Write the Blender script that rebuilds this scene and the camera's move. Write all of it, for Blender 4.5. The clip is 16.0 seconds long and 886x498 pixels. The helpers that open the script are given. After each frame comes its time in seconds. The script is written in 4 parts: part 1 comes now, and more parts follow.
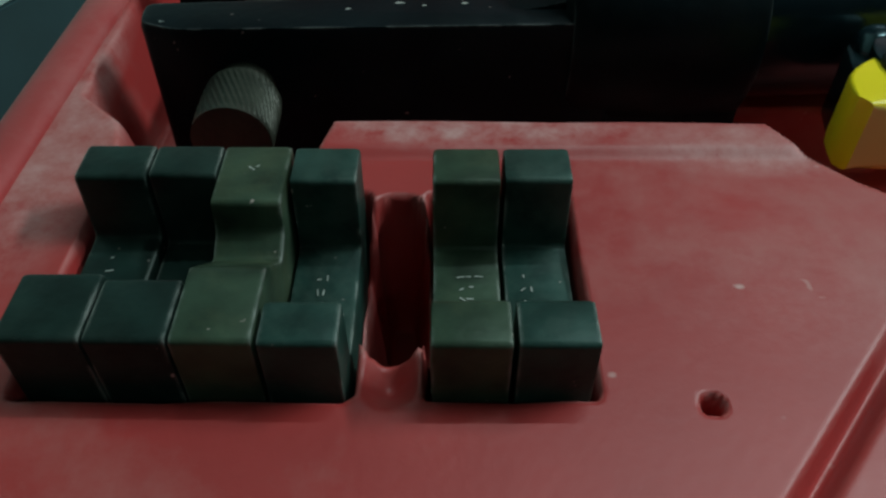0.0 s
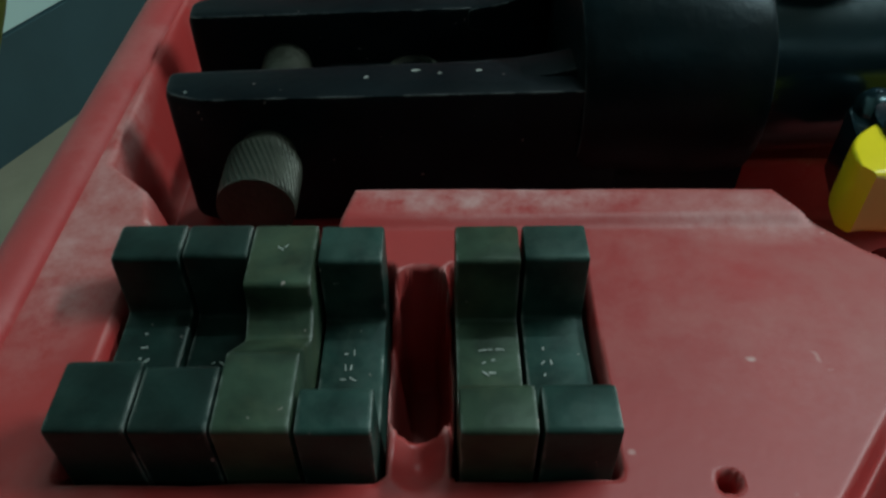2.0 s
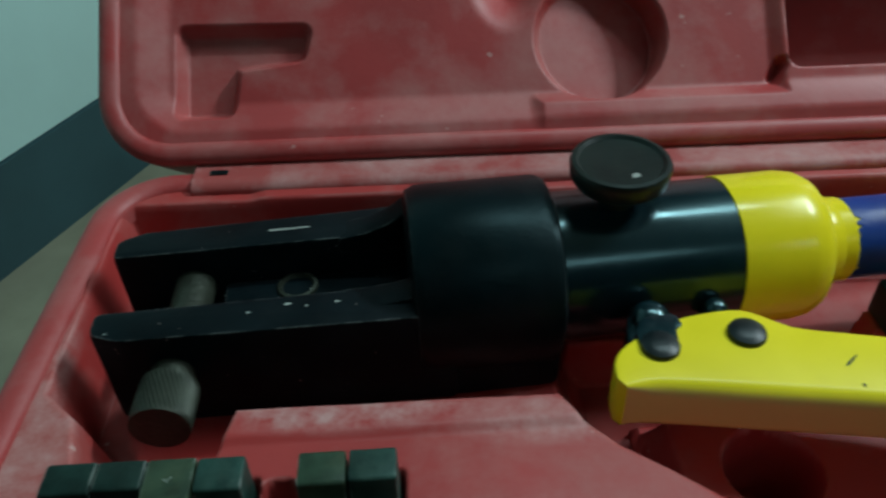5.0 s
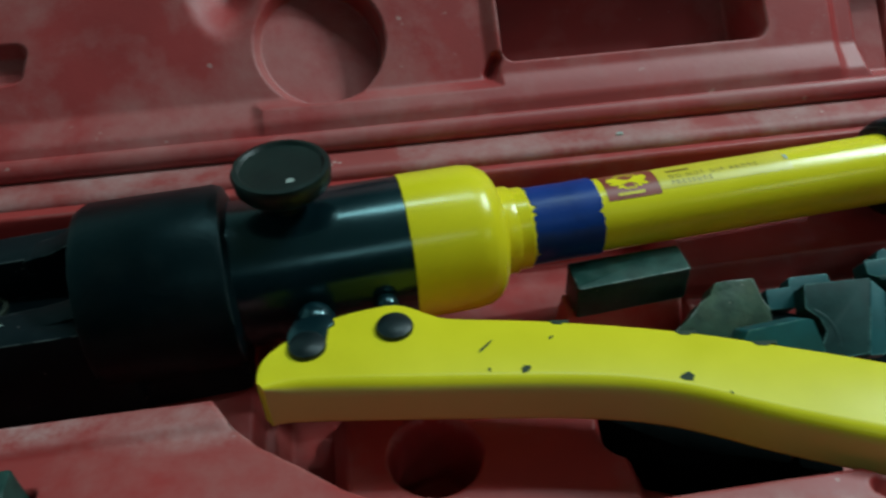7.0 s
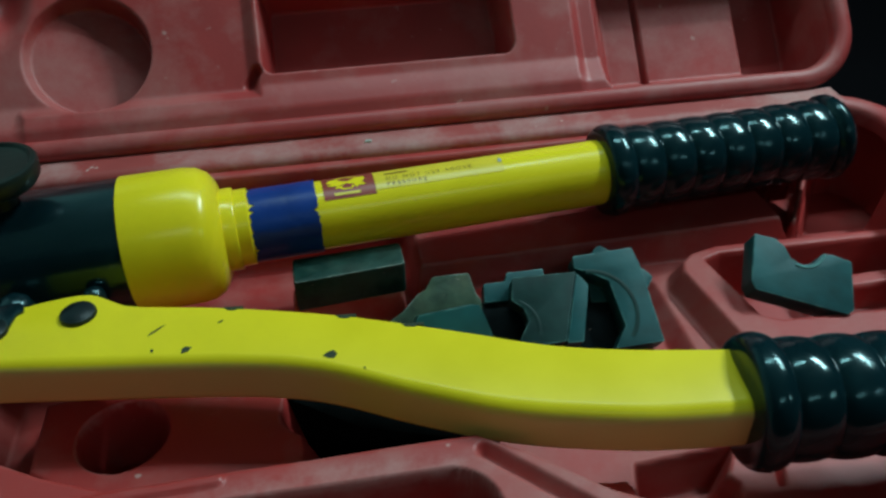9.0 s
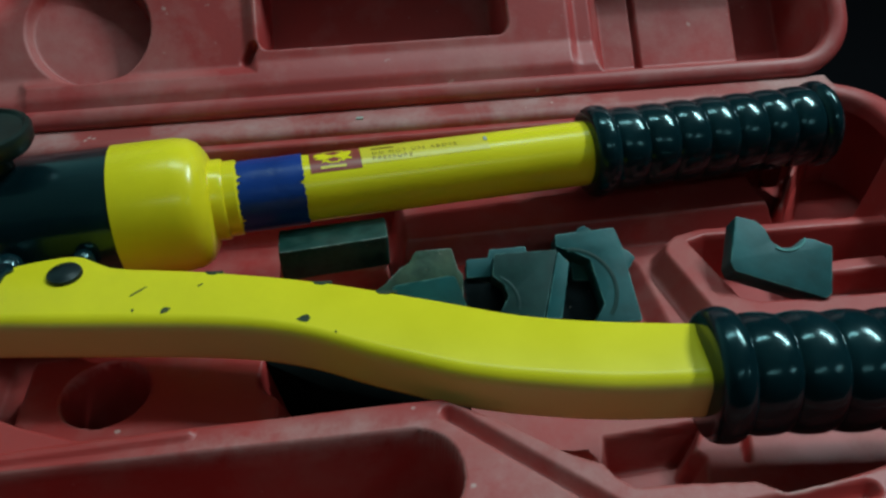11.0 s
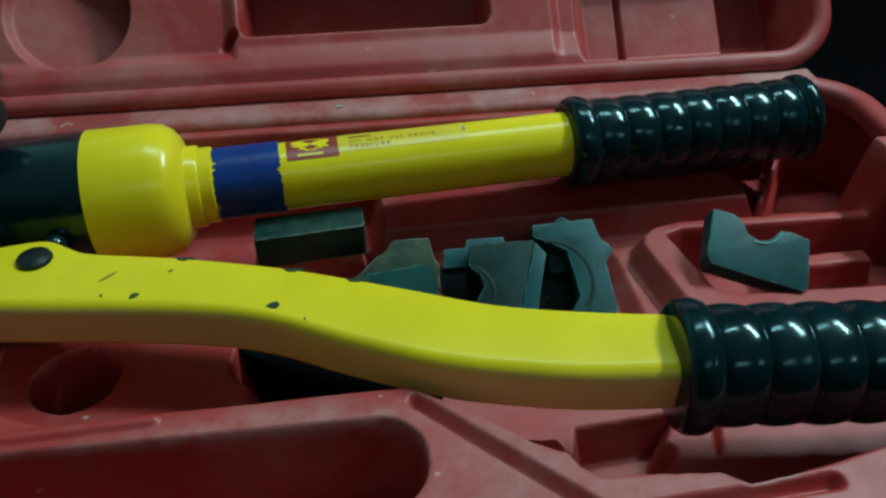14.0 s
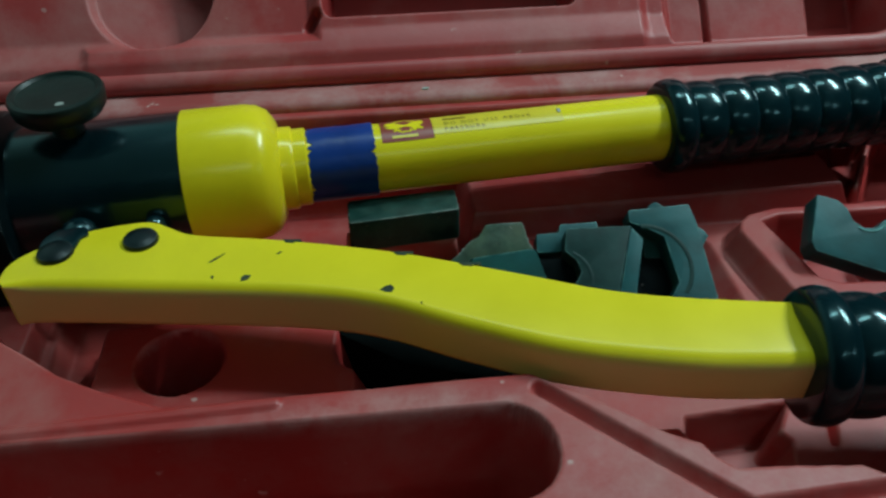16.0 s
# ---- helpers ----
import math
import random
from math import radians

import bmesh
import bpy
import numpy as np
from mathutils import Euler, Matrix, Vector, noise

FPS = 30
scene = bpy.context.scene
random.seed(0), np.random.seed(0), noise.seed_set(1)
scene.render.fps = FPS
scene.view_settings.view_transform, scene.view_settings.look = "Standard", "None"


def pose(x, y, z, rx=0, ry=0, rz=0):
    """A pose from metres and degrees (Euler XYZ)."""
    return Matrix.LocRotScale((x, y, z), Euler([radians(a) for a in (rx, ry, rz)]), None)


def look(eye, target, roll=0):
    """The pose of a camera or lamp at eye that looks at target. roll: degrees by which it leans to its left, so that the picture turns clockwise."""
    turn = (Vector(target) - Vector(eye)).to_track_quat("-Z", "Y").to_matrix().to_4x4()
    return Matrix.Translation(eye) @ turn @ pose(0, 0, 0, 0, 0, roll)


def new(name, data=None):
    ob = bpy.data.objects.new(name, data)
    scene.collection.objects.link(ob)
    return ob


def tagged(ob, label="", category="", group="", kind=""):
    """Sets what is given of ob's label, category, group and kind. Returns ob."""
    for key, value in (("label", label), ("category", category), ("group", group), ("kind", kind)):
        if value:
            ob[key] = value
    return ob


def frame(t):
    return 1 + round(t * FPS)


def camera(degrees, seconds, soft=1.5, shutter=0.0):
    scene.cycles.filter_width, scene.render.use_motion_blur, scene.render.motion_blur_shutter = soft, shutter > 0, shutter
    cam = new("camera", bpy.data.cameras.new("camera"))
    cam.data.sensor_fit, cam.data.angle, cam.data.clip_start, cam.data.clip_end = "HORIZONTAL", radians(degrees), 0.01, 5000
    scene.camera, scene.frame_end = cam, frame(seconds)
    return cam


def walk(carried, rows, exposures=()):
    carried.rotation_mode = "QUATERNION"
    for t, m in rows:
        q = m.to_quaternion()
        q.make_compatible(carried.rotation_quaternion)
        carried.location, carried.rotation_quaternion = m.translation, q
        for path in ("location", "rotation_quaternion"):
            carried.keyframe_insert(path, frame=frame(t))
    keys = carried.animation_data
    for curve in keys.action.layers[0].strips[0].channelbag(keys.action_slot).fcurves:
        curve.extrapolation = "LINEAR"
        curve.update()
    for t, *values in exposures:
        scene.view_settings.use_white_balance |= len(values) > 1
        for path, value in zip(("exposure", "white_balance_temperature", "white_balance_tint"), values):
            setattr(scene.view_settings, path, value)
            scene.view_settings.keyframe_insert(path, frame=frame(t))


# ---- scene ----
cam = camera(58.5, 16.0, 2.5, 0.6)
METRES, EYE, TILT, LEAN, TURN = 0.37, 0.161, -45.0, 0.0, 0.0
ROWS = [
    (0.0, 0.0, 0.0, 0.0, -0.0, 0.0, 0.0),
    (0.5, 0.0038, -0.0013, 0.0013, -0.35, 0.26, 0.13),
    (1.0, -0.0042, -0.0019, 0.0044, -0.36, -0.06, 0.19),
    (1.5, -0.009, -0.0119, 0.0174, -0.23, 0.64, 0.21),
    (2.0, -0.012, -0.0155, 0.0345, -0.14, 0.48, 0.54),
    (2.5, 0.0045, -0.0446, 0.0701, -0.22, 0.84, 1.23),
    (3.0, 0.0039, -0.0951, 0.1137, 0.6, 2.84, 1.4),
    (5.5, 0.1528, -0.1686, 0.1265, -1.73, 5.25, 4.23),
    (6.0, 0.2301, -0.1701, 0.1144, -3.35, 5.3, 5.17),
    (6.5, 0.2951, -0.1745, 0.1131, -4.76, 5.49, 6.67),
    (7.0, 0.3278, -0.184, 0.1139, -4.35, 4.86, 7.69),
    (7.5, 0.4028, -0.1855, 0.094, -5.48, 4.48, 8.48),
    (8.0, 0.4669, -0.1987, 0.0866, -6.48, 5.73, 8.52),
    (8.5, 0.5181, -0.2227, 0.0533, -6.34, 5.84, 8.18),
    (9.0, 0.5637, -0.2535, 0.0445, -6.52, 6.53, 8.23),
    (9.5, 0.5757, -0.2676, 0.0348, -5.64, 7.29, 7.88),
    (9.7, 0.5757, -0.2676, 0.0348, -5.47, 6.60, 7.88),
    (11.8, 0.6087, -0.2699, 0.0097, -5.47, 6.27, 6.03),
    (12.0, 0.6087, -0.2699, 0.0097, -5.55, 6.79, 6.03),
    (12.5, 0.6068, -0.2678, 0.0087, -5.41, 6.47, 5.85),
    (13.0, 0.6267, -0.2755, 0.0121, -5.55, 6.75, 5.69),
    (13.5, 0.6222, -0.2726, 0.0101, -5.44, 6.27, 5.62),
    (14.0, 0.6191, -0.2673, 0.0109, -5.53, 5.83, 6.1),
    (14.5, 0.6141, -0.268, 0.0153, -4.79, 5.55, 6.36),
    (15.0, 0.6109, -0.2688, 0.0125, -4.95, 5.34, 6.29),
    (15.5, 0.5715, -0.2569, 0.0105, -4.52, 5.01, 5.69),
    (16.0, 0.5395, -0.2472, 0.0178, -4.36, 4.99, 5.47),
]
walk(cam, [(t, pose(0, 0, EYE, TILT, LEAN, TURN) @ pose(METRES * x, METRES * y, METRES * z, 90 + pitch, roll, yaw)) for t, x, y, z, yaw, pitch, roll in ROWS],
     exposures=[(0.0, -0.06, 6850, 21), (2.0, -0.07, 6780, 21), (2.5, -0.05, 6740, 20), (3.0, 0.11, 6670, 20), (5.3, 0.0, 6350, 13), (6.0, -0.10, 6230, 9), (8.0, -0.17, 6200, 7), (16.0, -0.19, 6220, 7)])

# ---- light ----
world = bpy.data.worlds.new("room_air")
world.use_nodes = True
world.node_tree.nodes["Background"].inputs[0].default_value = (0.55, 0.8, 0.8, 1)
world.node_tree.nodes["Background"].inputs[1].default_value = 0.003
scene.world = world


def tube_lamp(name, eye, target, power, length, width, colour):
    d = bpy.data.lights.new(name, "AREA")
    d.shape, d.size, d.size_y, d.energy, d.color = "RECTANGLE", length, width, power, colour
    ob = new(name, d)
    ob.matrix_world = look(eye, target)
    return ob


tube_lamp("ceiling_tube_light", (1.12, 0.48, 1.12), (0.55, 0.28, 0.05), 13.3, 0.5, 0.05, (0.78, 1.0, 1.0))
tube_lamp("ceiling_tube_upward", (1.12, 0.42, 1.16), (1.00, 0.45, 1.85), 1.1, 0.9, 0.05, (0.78, 1.0, 1.0))
tube_lamp("second_tube_light", (0.84, -0.40, 0.60), (0.4, 0.12, 0.05), 0.19, 0.13, 0.0075, (0.70, 1.0, 1.0))
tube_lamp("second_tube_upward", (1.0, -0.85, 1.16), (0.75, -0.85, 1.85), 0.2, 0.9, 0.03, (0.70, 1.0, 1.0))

tube_lamp("far_tube_light", (0.42, 0.52, 1.15), (0.42, 0.26, 0.05), 3.8, 0.6, 0.019, (0.68, 1.0, 1.0))
tube_lamp("far_second_tube_light", (0.45, -0.90, 1.15), (0.35, 0.15, 0.05), 0.72, 0.6, 0.011, (0.68, 1.0, 1.0))


# ---- materials ----
def mat(name, colour, rough=0.5, metal=0.0, var=0.15, scale=60.0, bump=0.15, bump_scale=300.0, dust=0.0, dust_colour=(0.55, 0.45, 0.43), dust_scale=18.0, spec=0.5, coat=0.0, specks=0.0, wear=0.0, wear_colour=(0.3, 0.34, 0.31), patches=(), speck_scale=150.0, edges=0.0, tint=None, dust_range=(0.45, 0.74)):
    m = bpy.data.materials.new(name)
    m.use_nodes = True
    nt = m.node_tree
    b = nt.nodes["Principled BSDF"]
    tc = nt.nodes.new("ShaderNodeTexCoord")
    n1 = nt.nodes.new("ShaderNodeTexNoise")
    n1.inputs["Scale"].default_value, n1.inputs["Detail"].default_value = scale, 5
    nt.links.new(tc.outputs["Object"], n1.inputs["Vector"])
    ramp = nt.nodes.new("ShaderNodeMapRange")
    ramp.inputs["From Min"].default_value, ramp.inputs["From Max"].default_value = 0.3, 0.7
    ramp.inputs["To Min"].default_value, ramp.inputs["To Max"].default_value = 1 - var, 1 + var
    nt.links.new(n1.outputs["Fac"], ramp.inputs["Value"])
    mul = nt.nodes.new("ShaderNodeVectorMath")
    mul.operation = "SCALE"
    mul.inputs[0].default_value = colour
    nt.links.new(ramp.outputs["Result"], mul.inputs["Scale"])
    out = mul.outputs["Vector"]
    rough_out = None
    if dust > 0:
        n2 = nt.nodes.new("ShaderNodeTexNoise")
        n2.inputs["Scale"].default_value, n2.inputs["Detail"].default_value, n2.inputs["Roughness"].default_value = dust_scale, 9, 0.68
        n2.inputs["Distortion"].default_value = 0.15
        nt.links.new(tc.outputs["Object"], n2.inputs["Vector"])
        r2 = nt.nodes.new("ShaderNodeMapRange")
        r2.inputs["From Min"].default_value, r2.inputs["From Max"].default_value = dust_range
        r2.inputs["To Max"].default_value = dust
        nt.links.new(n2.outputs["Fac"], r2.inputs["Value"])
        mix = nt.nodes.new("ShaderNodeMix")
        mix.data_type = "RGBA"
        nt.links.new(r2.outputs["Result"], mix.inputs["Factor"])
        nt.links.new(out, mix.inputs["A"])
        mix.inputs["B"].default_value = (*dust_colour, 1)
        out = mix.outputs["Result"]
        rr = nt.nodes.new("ShaderNodeMapRange")
        rr.inputs["To Min"].default_value, rr.inputs["To Max"].default_value = rough, min(1, rough + 0.35)
        nt.links.new(r2.outputs["Result"], rr.inputs["Value"])
        rough_out = rr.outputs["Result"]
    if wear > 0:
        bv = nt.nodes.new("ShaderNodeBevel")
        bv.samples = 6
        bv.inputs["Radius"].default_value = 0.0011
        ge = nt.nodes.new("ShaderNodeNewGeometry")
        dt = nt.nodes.new("ShaderNodeVectorMath")
        dt.operation = "DOT_PRODUCT"
        nt.links.new(bv.outputs["Normal"], dt.inputs[0])
        nt.links.new(ge.outputs["Normal"], dt.inputs[1])
        n5 = nt.nodes.new("ShaderNodeTexNoise")
        n5.inputs["Scale"].default_value, n5.inputs["Detail"].default_value = 160, 4
        nt.links.new(tc.outputs["Object"], n5.inputs["Vector"])
        r5 = nt.nodes.new("ShaderNodeMapRange")
        r5.inputs["From Min"].default_value, r5.inputs["From Max"].default_value = 0.99, 0.88
        nt.links.new(dt.outputs["Value"], r5.inputs["Value"])
        r6 = nt.nodes.new("ShaderNodeMapRange")
        r6.inputs["From Min"].default_value, r6.inputs["From Max"].default_value, r6.inputs["To Max"].default_value = 0.42, 0.60, wear
        nt.links.new(n5.outputs["Fac"], r6.inputs["Value"])
        ml = nt.nodes.new("ShaderNodeMath")
        ml.operation = "MULTIPLY"
        nt.links.new(r5.outputs["Result"], ml.inputs[0])
        nt.links.new(r6.outputs["Result"], ml.inputs[1])
        mw = nt.nodes.new("ShaderNodeMix")
        mw.data_type = "RGBA"
        nt.links.new(ml.outputs["Value"], mw.inputs["Factor"])
        nt.links.new(out, mw.inputs["A"])
        mw.inputs["B"].default_value = (*wear_colour, 1)
        out = mw.outputs["Result"]
    if specks > 0:
        n4 = nt.nodes.new("ShaderNodeTexNoise")
        n4.inputs["Scale"].default_value, n4.inputs["Detail"].default_value = speck_scale, 2
        nt.links.new(tc.outputs["Object"], n4.inputs["Vector"])
        r4 = nt.nodes.new("ShaderNodeMapRange")
        r4.inputs["From Min"].default_value, r4.inputs["From Max"].default_value, r4.inputs["To Max"].default_value = 0.735, 0.79, specks
        nt.links.new(n4.outputs["Fac"], r4.inputs["Value"])
        mx = nt.nodes.new("ShaderNodeMix")
        mx.data_type = "RGBA"
        nt.links.new(r4.outputs["Result"], mx.inputs["Factor"])
        nt.links.new(out, mx.inputs["A"])
        mx.inputs["B"].default_value = (0.75, 0.6, 0.55, 1)
        out = mx.outputs["Result"]
    if edges > 0:
        # rubbed, whitish moulded edges
        gp = nt.nodes.new("ShaderNodeNewGeometry")
        rg = nt.nodes.new("ShaderNodeMapRange")
        rg.inputs["From Min"].default_value, rg.inputs["From Max"].default_value = 0.535, 0.61
        nt.links.new(gp.outputs["Pointiness"], rg.inputs["Value"])
        n7 = nt.nodes.new("ShaderNodeTexNoise")
        n7.inputs["Scale"].default_value, n7.inputs["Detail"].default_value = 75, 7
        nt.links.new(tc.outputs["Object"], n7.inputs["Vector"])
        r8 = nt.nodes.new("ShaderNodeMapRange")
        r8.inputs["From Min"].default_value, r8.inputs["From Max"].default_value, r8.inputs["To Max"].default_value = 0.36, 0.62, edges
        nt.links.new(n7.outputs["Fac"], r8.inputs["Value"])
        me = nt.nodes.new("ShaderNodeMath")
        me.operation = "MULTIPLY"
        nt.links.new(rg.outputs["Result"], me.inputs[0])
        nt.links.new(r8.outputs["Result"], me.inputs[1])
        mr = nt.nodes.new("ShaderNodeMix")
        mr.data_type = "RGBA"
        nt.links.new(me.outputs["Value"], mr.inputs["Factor"])
        nt.links.new(out, mr.inputs["A"])
        mr.inputs["B"].default_value = (0.62, 0.38, 0.35, 1)
        out = mr.outputs["Result"]
    for px, py, pz, rx, ry, amount in patches:
        # a rubbed, dusty patch with a ragged outline
        sub = nt.nodes.new("ShaderNodeVectorMath")
        sub.operation = "SUBTRACT"
        sub.inputs[1].default_value = (px, py, pz)
        nt.links.new(tc.outputs["Object"], sub.inputs[0])
        dv = nt.nodes.new("ShaderNodeVectorMath")
        dv.operation = "DIVIDE"
        dv.inputs[1].default_value = (rx, ry, 0.01)
        nt.links.new(sub.outputs["Vector"], dv.inputs[0])
        ln = nt.nodes.new("ShaderNodeVectorMath")
        ln.operation = "LENGTH"
        nt.links.new(dv.outputs["Vector"], ln.inputs[0])
        rp = nt.nodes.new("ShaderNodeMapRange")
        rp.inputs["From Min"].default_value, rp.inputs["From Max"].default_value = 1.0, 0.5
        rp.inputs["To Max"].default_value = amount
        nt.links.new(ln.outputs["Value"], rp.inputs["Value"])
        n6 = nt.nodes.new("ShaderNodeTexNoise")
        n6.inputs["Scale"].default_value, n6.inputs["Detail"].default_value, n6.inputs["Roughness"].default_value = 130, 8, 0.7
        nt.links.new(tc.outputs["Object"], n6.inputs["Vector"])
        r7 = nt.nodes.new("ShaderNodeMapRange")
        r7.inputs["From Min"].default_value, r7.inputs["From Max"].default_value = 0.34, 0.68
        nt.links.new(n6.outputs["Fac"], r7.inputs["Value"])
        mp = nt.nodes.new("ShaderNodeMath")
        mp.operation = "MULTIPLY"
        nt.links.new(rp.outputs["Result"], mp.inputs[0])
        nt.links.new(r7.outputs["Result"], mp.inputs[1])
        mq = nt.nodes.new("ShaderNodeMix")
        mq.data_type = "RGBA"
        nt.links.new(mp.outputs["Value"], mq.inputs["Factor"])
        nt.links.new(out, mq.inputs["A"])
        mq.inputs["B"].default_value = (0.60, 0.37, 0.35, 1)
        out = mq.outputs["Result"]
    nt.links.new(out, b.inputs["Base Color"])
    if rough_out:
        nt.links.new(rough_out, b.inputs["Roughness"])
    else:
        r3 = nt.nodes.new("ShaderNodeMapRange")
        r3.inputs["To Min"].default_value, r3.inputs["To Max"].default_value = max(0.03, rough - 0.08), rough + 0.1
        nt.links.new(n1.outputs["Fac"], r3.inputs["Value"])
        nt.links.new(r3.outputs["Result"], b.inputs["Roughness"])
    b.inputs["Metallic"].default_value = metal
    b.inputs["Specular IOR Level"].default_value = spec
    if tint:
        b.inputs["Specular Tint"].default_value = (*tint, 1)
    b.inputs["Coat Weight"].default_value = coat
    b.inputs["Coat Roughness"].default_value = 0.08
    if bump > 0:
        n3 = nt.nodes.new("ShaderNodeTexNoise")
        n3.inputs["Scale"].default_value, n3.inputs["Detail"].default_value = bump_scale, 4
        nt.links.new(tc.outputs["Object"], n3.inputs["Vector"])
        bp = nt.nodes.new("ShaderNodeBump")
        bp.inputs["Strength"].default_value, bp.inputs["Distance"].default_value = bump, 0.001
        nt.links.new(n3.outputs["Fac"], bp.inputs["Height"])
        nt.links.new(bp.outputs["Normal"], b.inputs["Normal"])
    return m


M_RED = mat("red_moulded_plastic", (0.39, 0.043, 0.042), 0.45, var=0.10, scale=25, bump=0.06, bump_scale=420, dust=0.62, dust_colour=(0.50, 0.25, 0.23), dust_scale=16, specks=0.28, edges=0.8)
M_RED_BASE = mat("scuffed_red_plastic", (0.40, 0.037, 0.034), 0.45, var=0.10, scale=25, bump=0.06, bump_scale=420, dust=0.70, dust_range=(0.47, 0.74), dust_colour=(0.44, 0.175, 0.155), dust_scale=20, specks=0.5, edges=0.85, patches=((-0.178, -0.006, 0.060, 0.046, 0.010, 0.80), (-0.115, -0.012, 0.060, 0.034, 0.010, 0.50), (-0.262, -0.005, 0.059, 0.015, 0.06, 0.60), (-0.118, -0.050, 0.059, 0.030, 0.020, 0.14), (-0.10, -0.100, 0.059, 0.050, 0.018, 0.18), (0.02, -0.062, 0.059, 0.060, 0.008, 0.40), (0.10, -0.085, 0.059, 0.06, 0.03, 0.25)))
M_HINGE = mat("dusty_red_hinge_plastic", (0.37, 0.06, 0.055), 0.5, var=0.1, scale=25, bump=0.06, bump_scale=420, dust=0.85, dust_colour=(0.52, 0.33, 0.31), dust_scale=30, specks=0.7)
M_DIE = mat("green_black_die_steel", (0.012, 0.044, 0.036), 0.42, spec=0.22, metal=0.15, var=0.5, scale=110, bump=0.11, bump_scale=500, dust=0.50, dust_colour=(0.07, 0.125, 0.10), dust_scale=75, wear=1.0, specks=0.7, speck_scale=420)
# darker than M_DIE, for the first two standing dies
M_DIE_DARK = mat("darker_die_steel", (0.007, 0.023, 0.019), 0.42, spec=0.16, metal=0.15, var=0.5, scale=110, bump=0.11, bump_scale=500, dust=0.35, dust_colour=(0.04, 0.075, 0.06), dust_scale=75, wear=1.0, specks=0.5, speck_scale=420)
M_DIE_OLIVE = mat("olive_die_steel", (0.030, 0.058, 0.036), 0.42, spec=0.22, metal=0.15, var=0.5, scale=110, bump=0.11, bump_scale=500, dust=0.50, dust_colour=(0.10, 0.125, 0.065), dust_scale=75, wear=1.0, specks=0.5, speck_scale=420)
M_DIE_TEAL = mat("clean_die_steel", (0.008, 0.074, 0.081), 0.48, metal=0.1, spec=0.32, var=0.35, scale=70, bump=0.06, bump_scale=500, wear=1.0, wear_colour=(0.14, 0.32, 0.30), dust=0.25, dust_colour=(0.03, 0.10, 0.10), dust_scale=50)
M_DIE_DEEP = mat("deep_green_die_steel", (0.008, 0.036, 0.034), 0.5, metal=0.05, var=0.4, scale=80, bump=0.06, bump_scale=500, wear=1.0, wear_colour=(0.12, 0.26, 0.24), spec=0.2, dust=0.2, dust_colour=(0.03, 0.075, 0.065), dust_scale=55)
M_RIM_LIGHT = mat("teal_highlight_steel", (0.10, 0.26, 0.25), 0.35, metal=0.4, var=0.3, scale=120, bump=0.05)
M_PAINT_BLACK = mat("black_gloss_paint", (0.003, 0.014, 0.018), 0.21, var=0.2, scale=50, bump=0.04, bump_scale=400, spec=0.95, tint=(0.62, 0.95, 1.0))
M_COLLAR = mat("black_semi_gloss_steel", (0.0017, 0.0065, 0.008), 0.36, var=0.3, scale=60, bump=0.10, bump_scale=450, dust=0.03, dust_colour=(0.2, 0.2, 0.18), dust_scale=45, spec=0.15, tint=(0.6, 0.95, 1.0), wear=0.5, wear_colour=(0.16, 0.20, 0.20))
# no sheen, so the black dies under the handle stay as dark as shade
M_MATT = mat("matt_black_die_shade", (0.004, 0.006, 0.006), 0.75, var=0.3, scale=80, bump=0.1, bump_scale=500, spec=0.0)
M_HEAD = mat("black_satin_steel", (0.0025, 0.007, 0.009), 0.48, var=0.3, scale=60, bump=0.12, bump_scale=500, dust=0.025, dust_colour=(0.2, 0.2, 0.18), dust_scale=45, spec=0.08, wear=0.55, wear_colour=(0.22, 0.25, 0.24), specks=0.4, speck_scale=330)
M_RIVET = mat("dull_black_rivet", (0.004, 0.012, 0.014), 0.38, var=0.3, scale=80, bump=0.08, bump_scale=500, spec=0.4, wear=0.3)
M_YELLOW = mat("yellow_gloss_paint", (0.88, 0.71, 0.014), 0.22, var=0.05, scale=40, bump=0.03, bump_scale=250, spec=0.4)
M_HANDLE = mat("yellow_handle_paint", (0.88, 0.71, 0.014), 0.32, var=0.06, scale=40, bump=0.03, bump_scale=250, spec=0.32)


def paler_front(m, colour):
    """Paler tan mixed into front-facing paint, standing in for light the lamps leave out."""
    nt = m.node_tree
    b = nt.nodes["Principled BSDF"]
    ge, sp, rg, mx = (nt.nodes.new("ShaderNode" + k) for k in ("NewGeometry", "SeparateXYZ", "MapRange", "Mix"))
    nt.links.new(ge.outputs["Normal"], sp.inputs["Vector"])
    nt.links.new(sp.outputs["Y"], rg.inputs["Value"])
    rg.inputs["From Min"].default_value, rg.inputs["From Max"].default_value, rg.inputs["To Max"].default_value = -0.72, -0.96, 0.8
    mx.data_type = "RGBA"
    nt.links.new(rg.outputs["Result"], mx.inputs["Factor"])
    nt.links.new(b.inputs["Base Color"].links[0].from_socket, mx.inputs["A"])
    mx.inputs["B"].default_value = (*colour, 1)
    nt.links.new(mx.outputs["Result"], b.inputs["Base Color"])


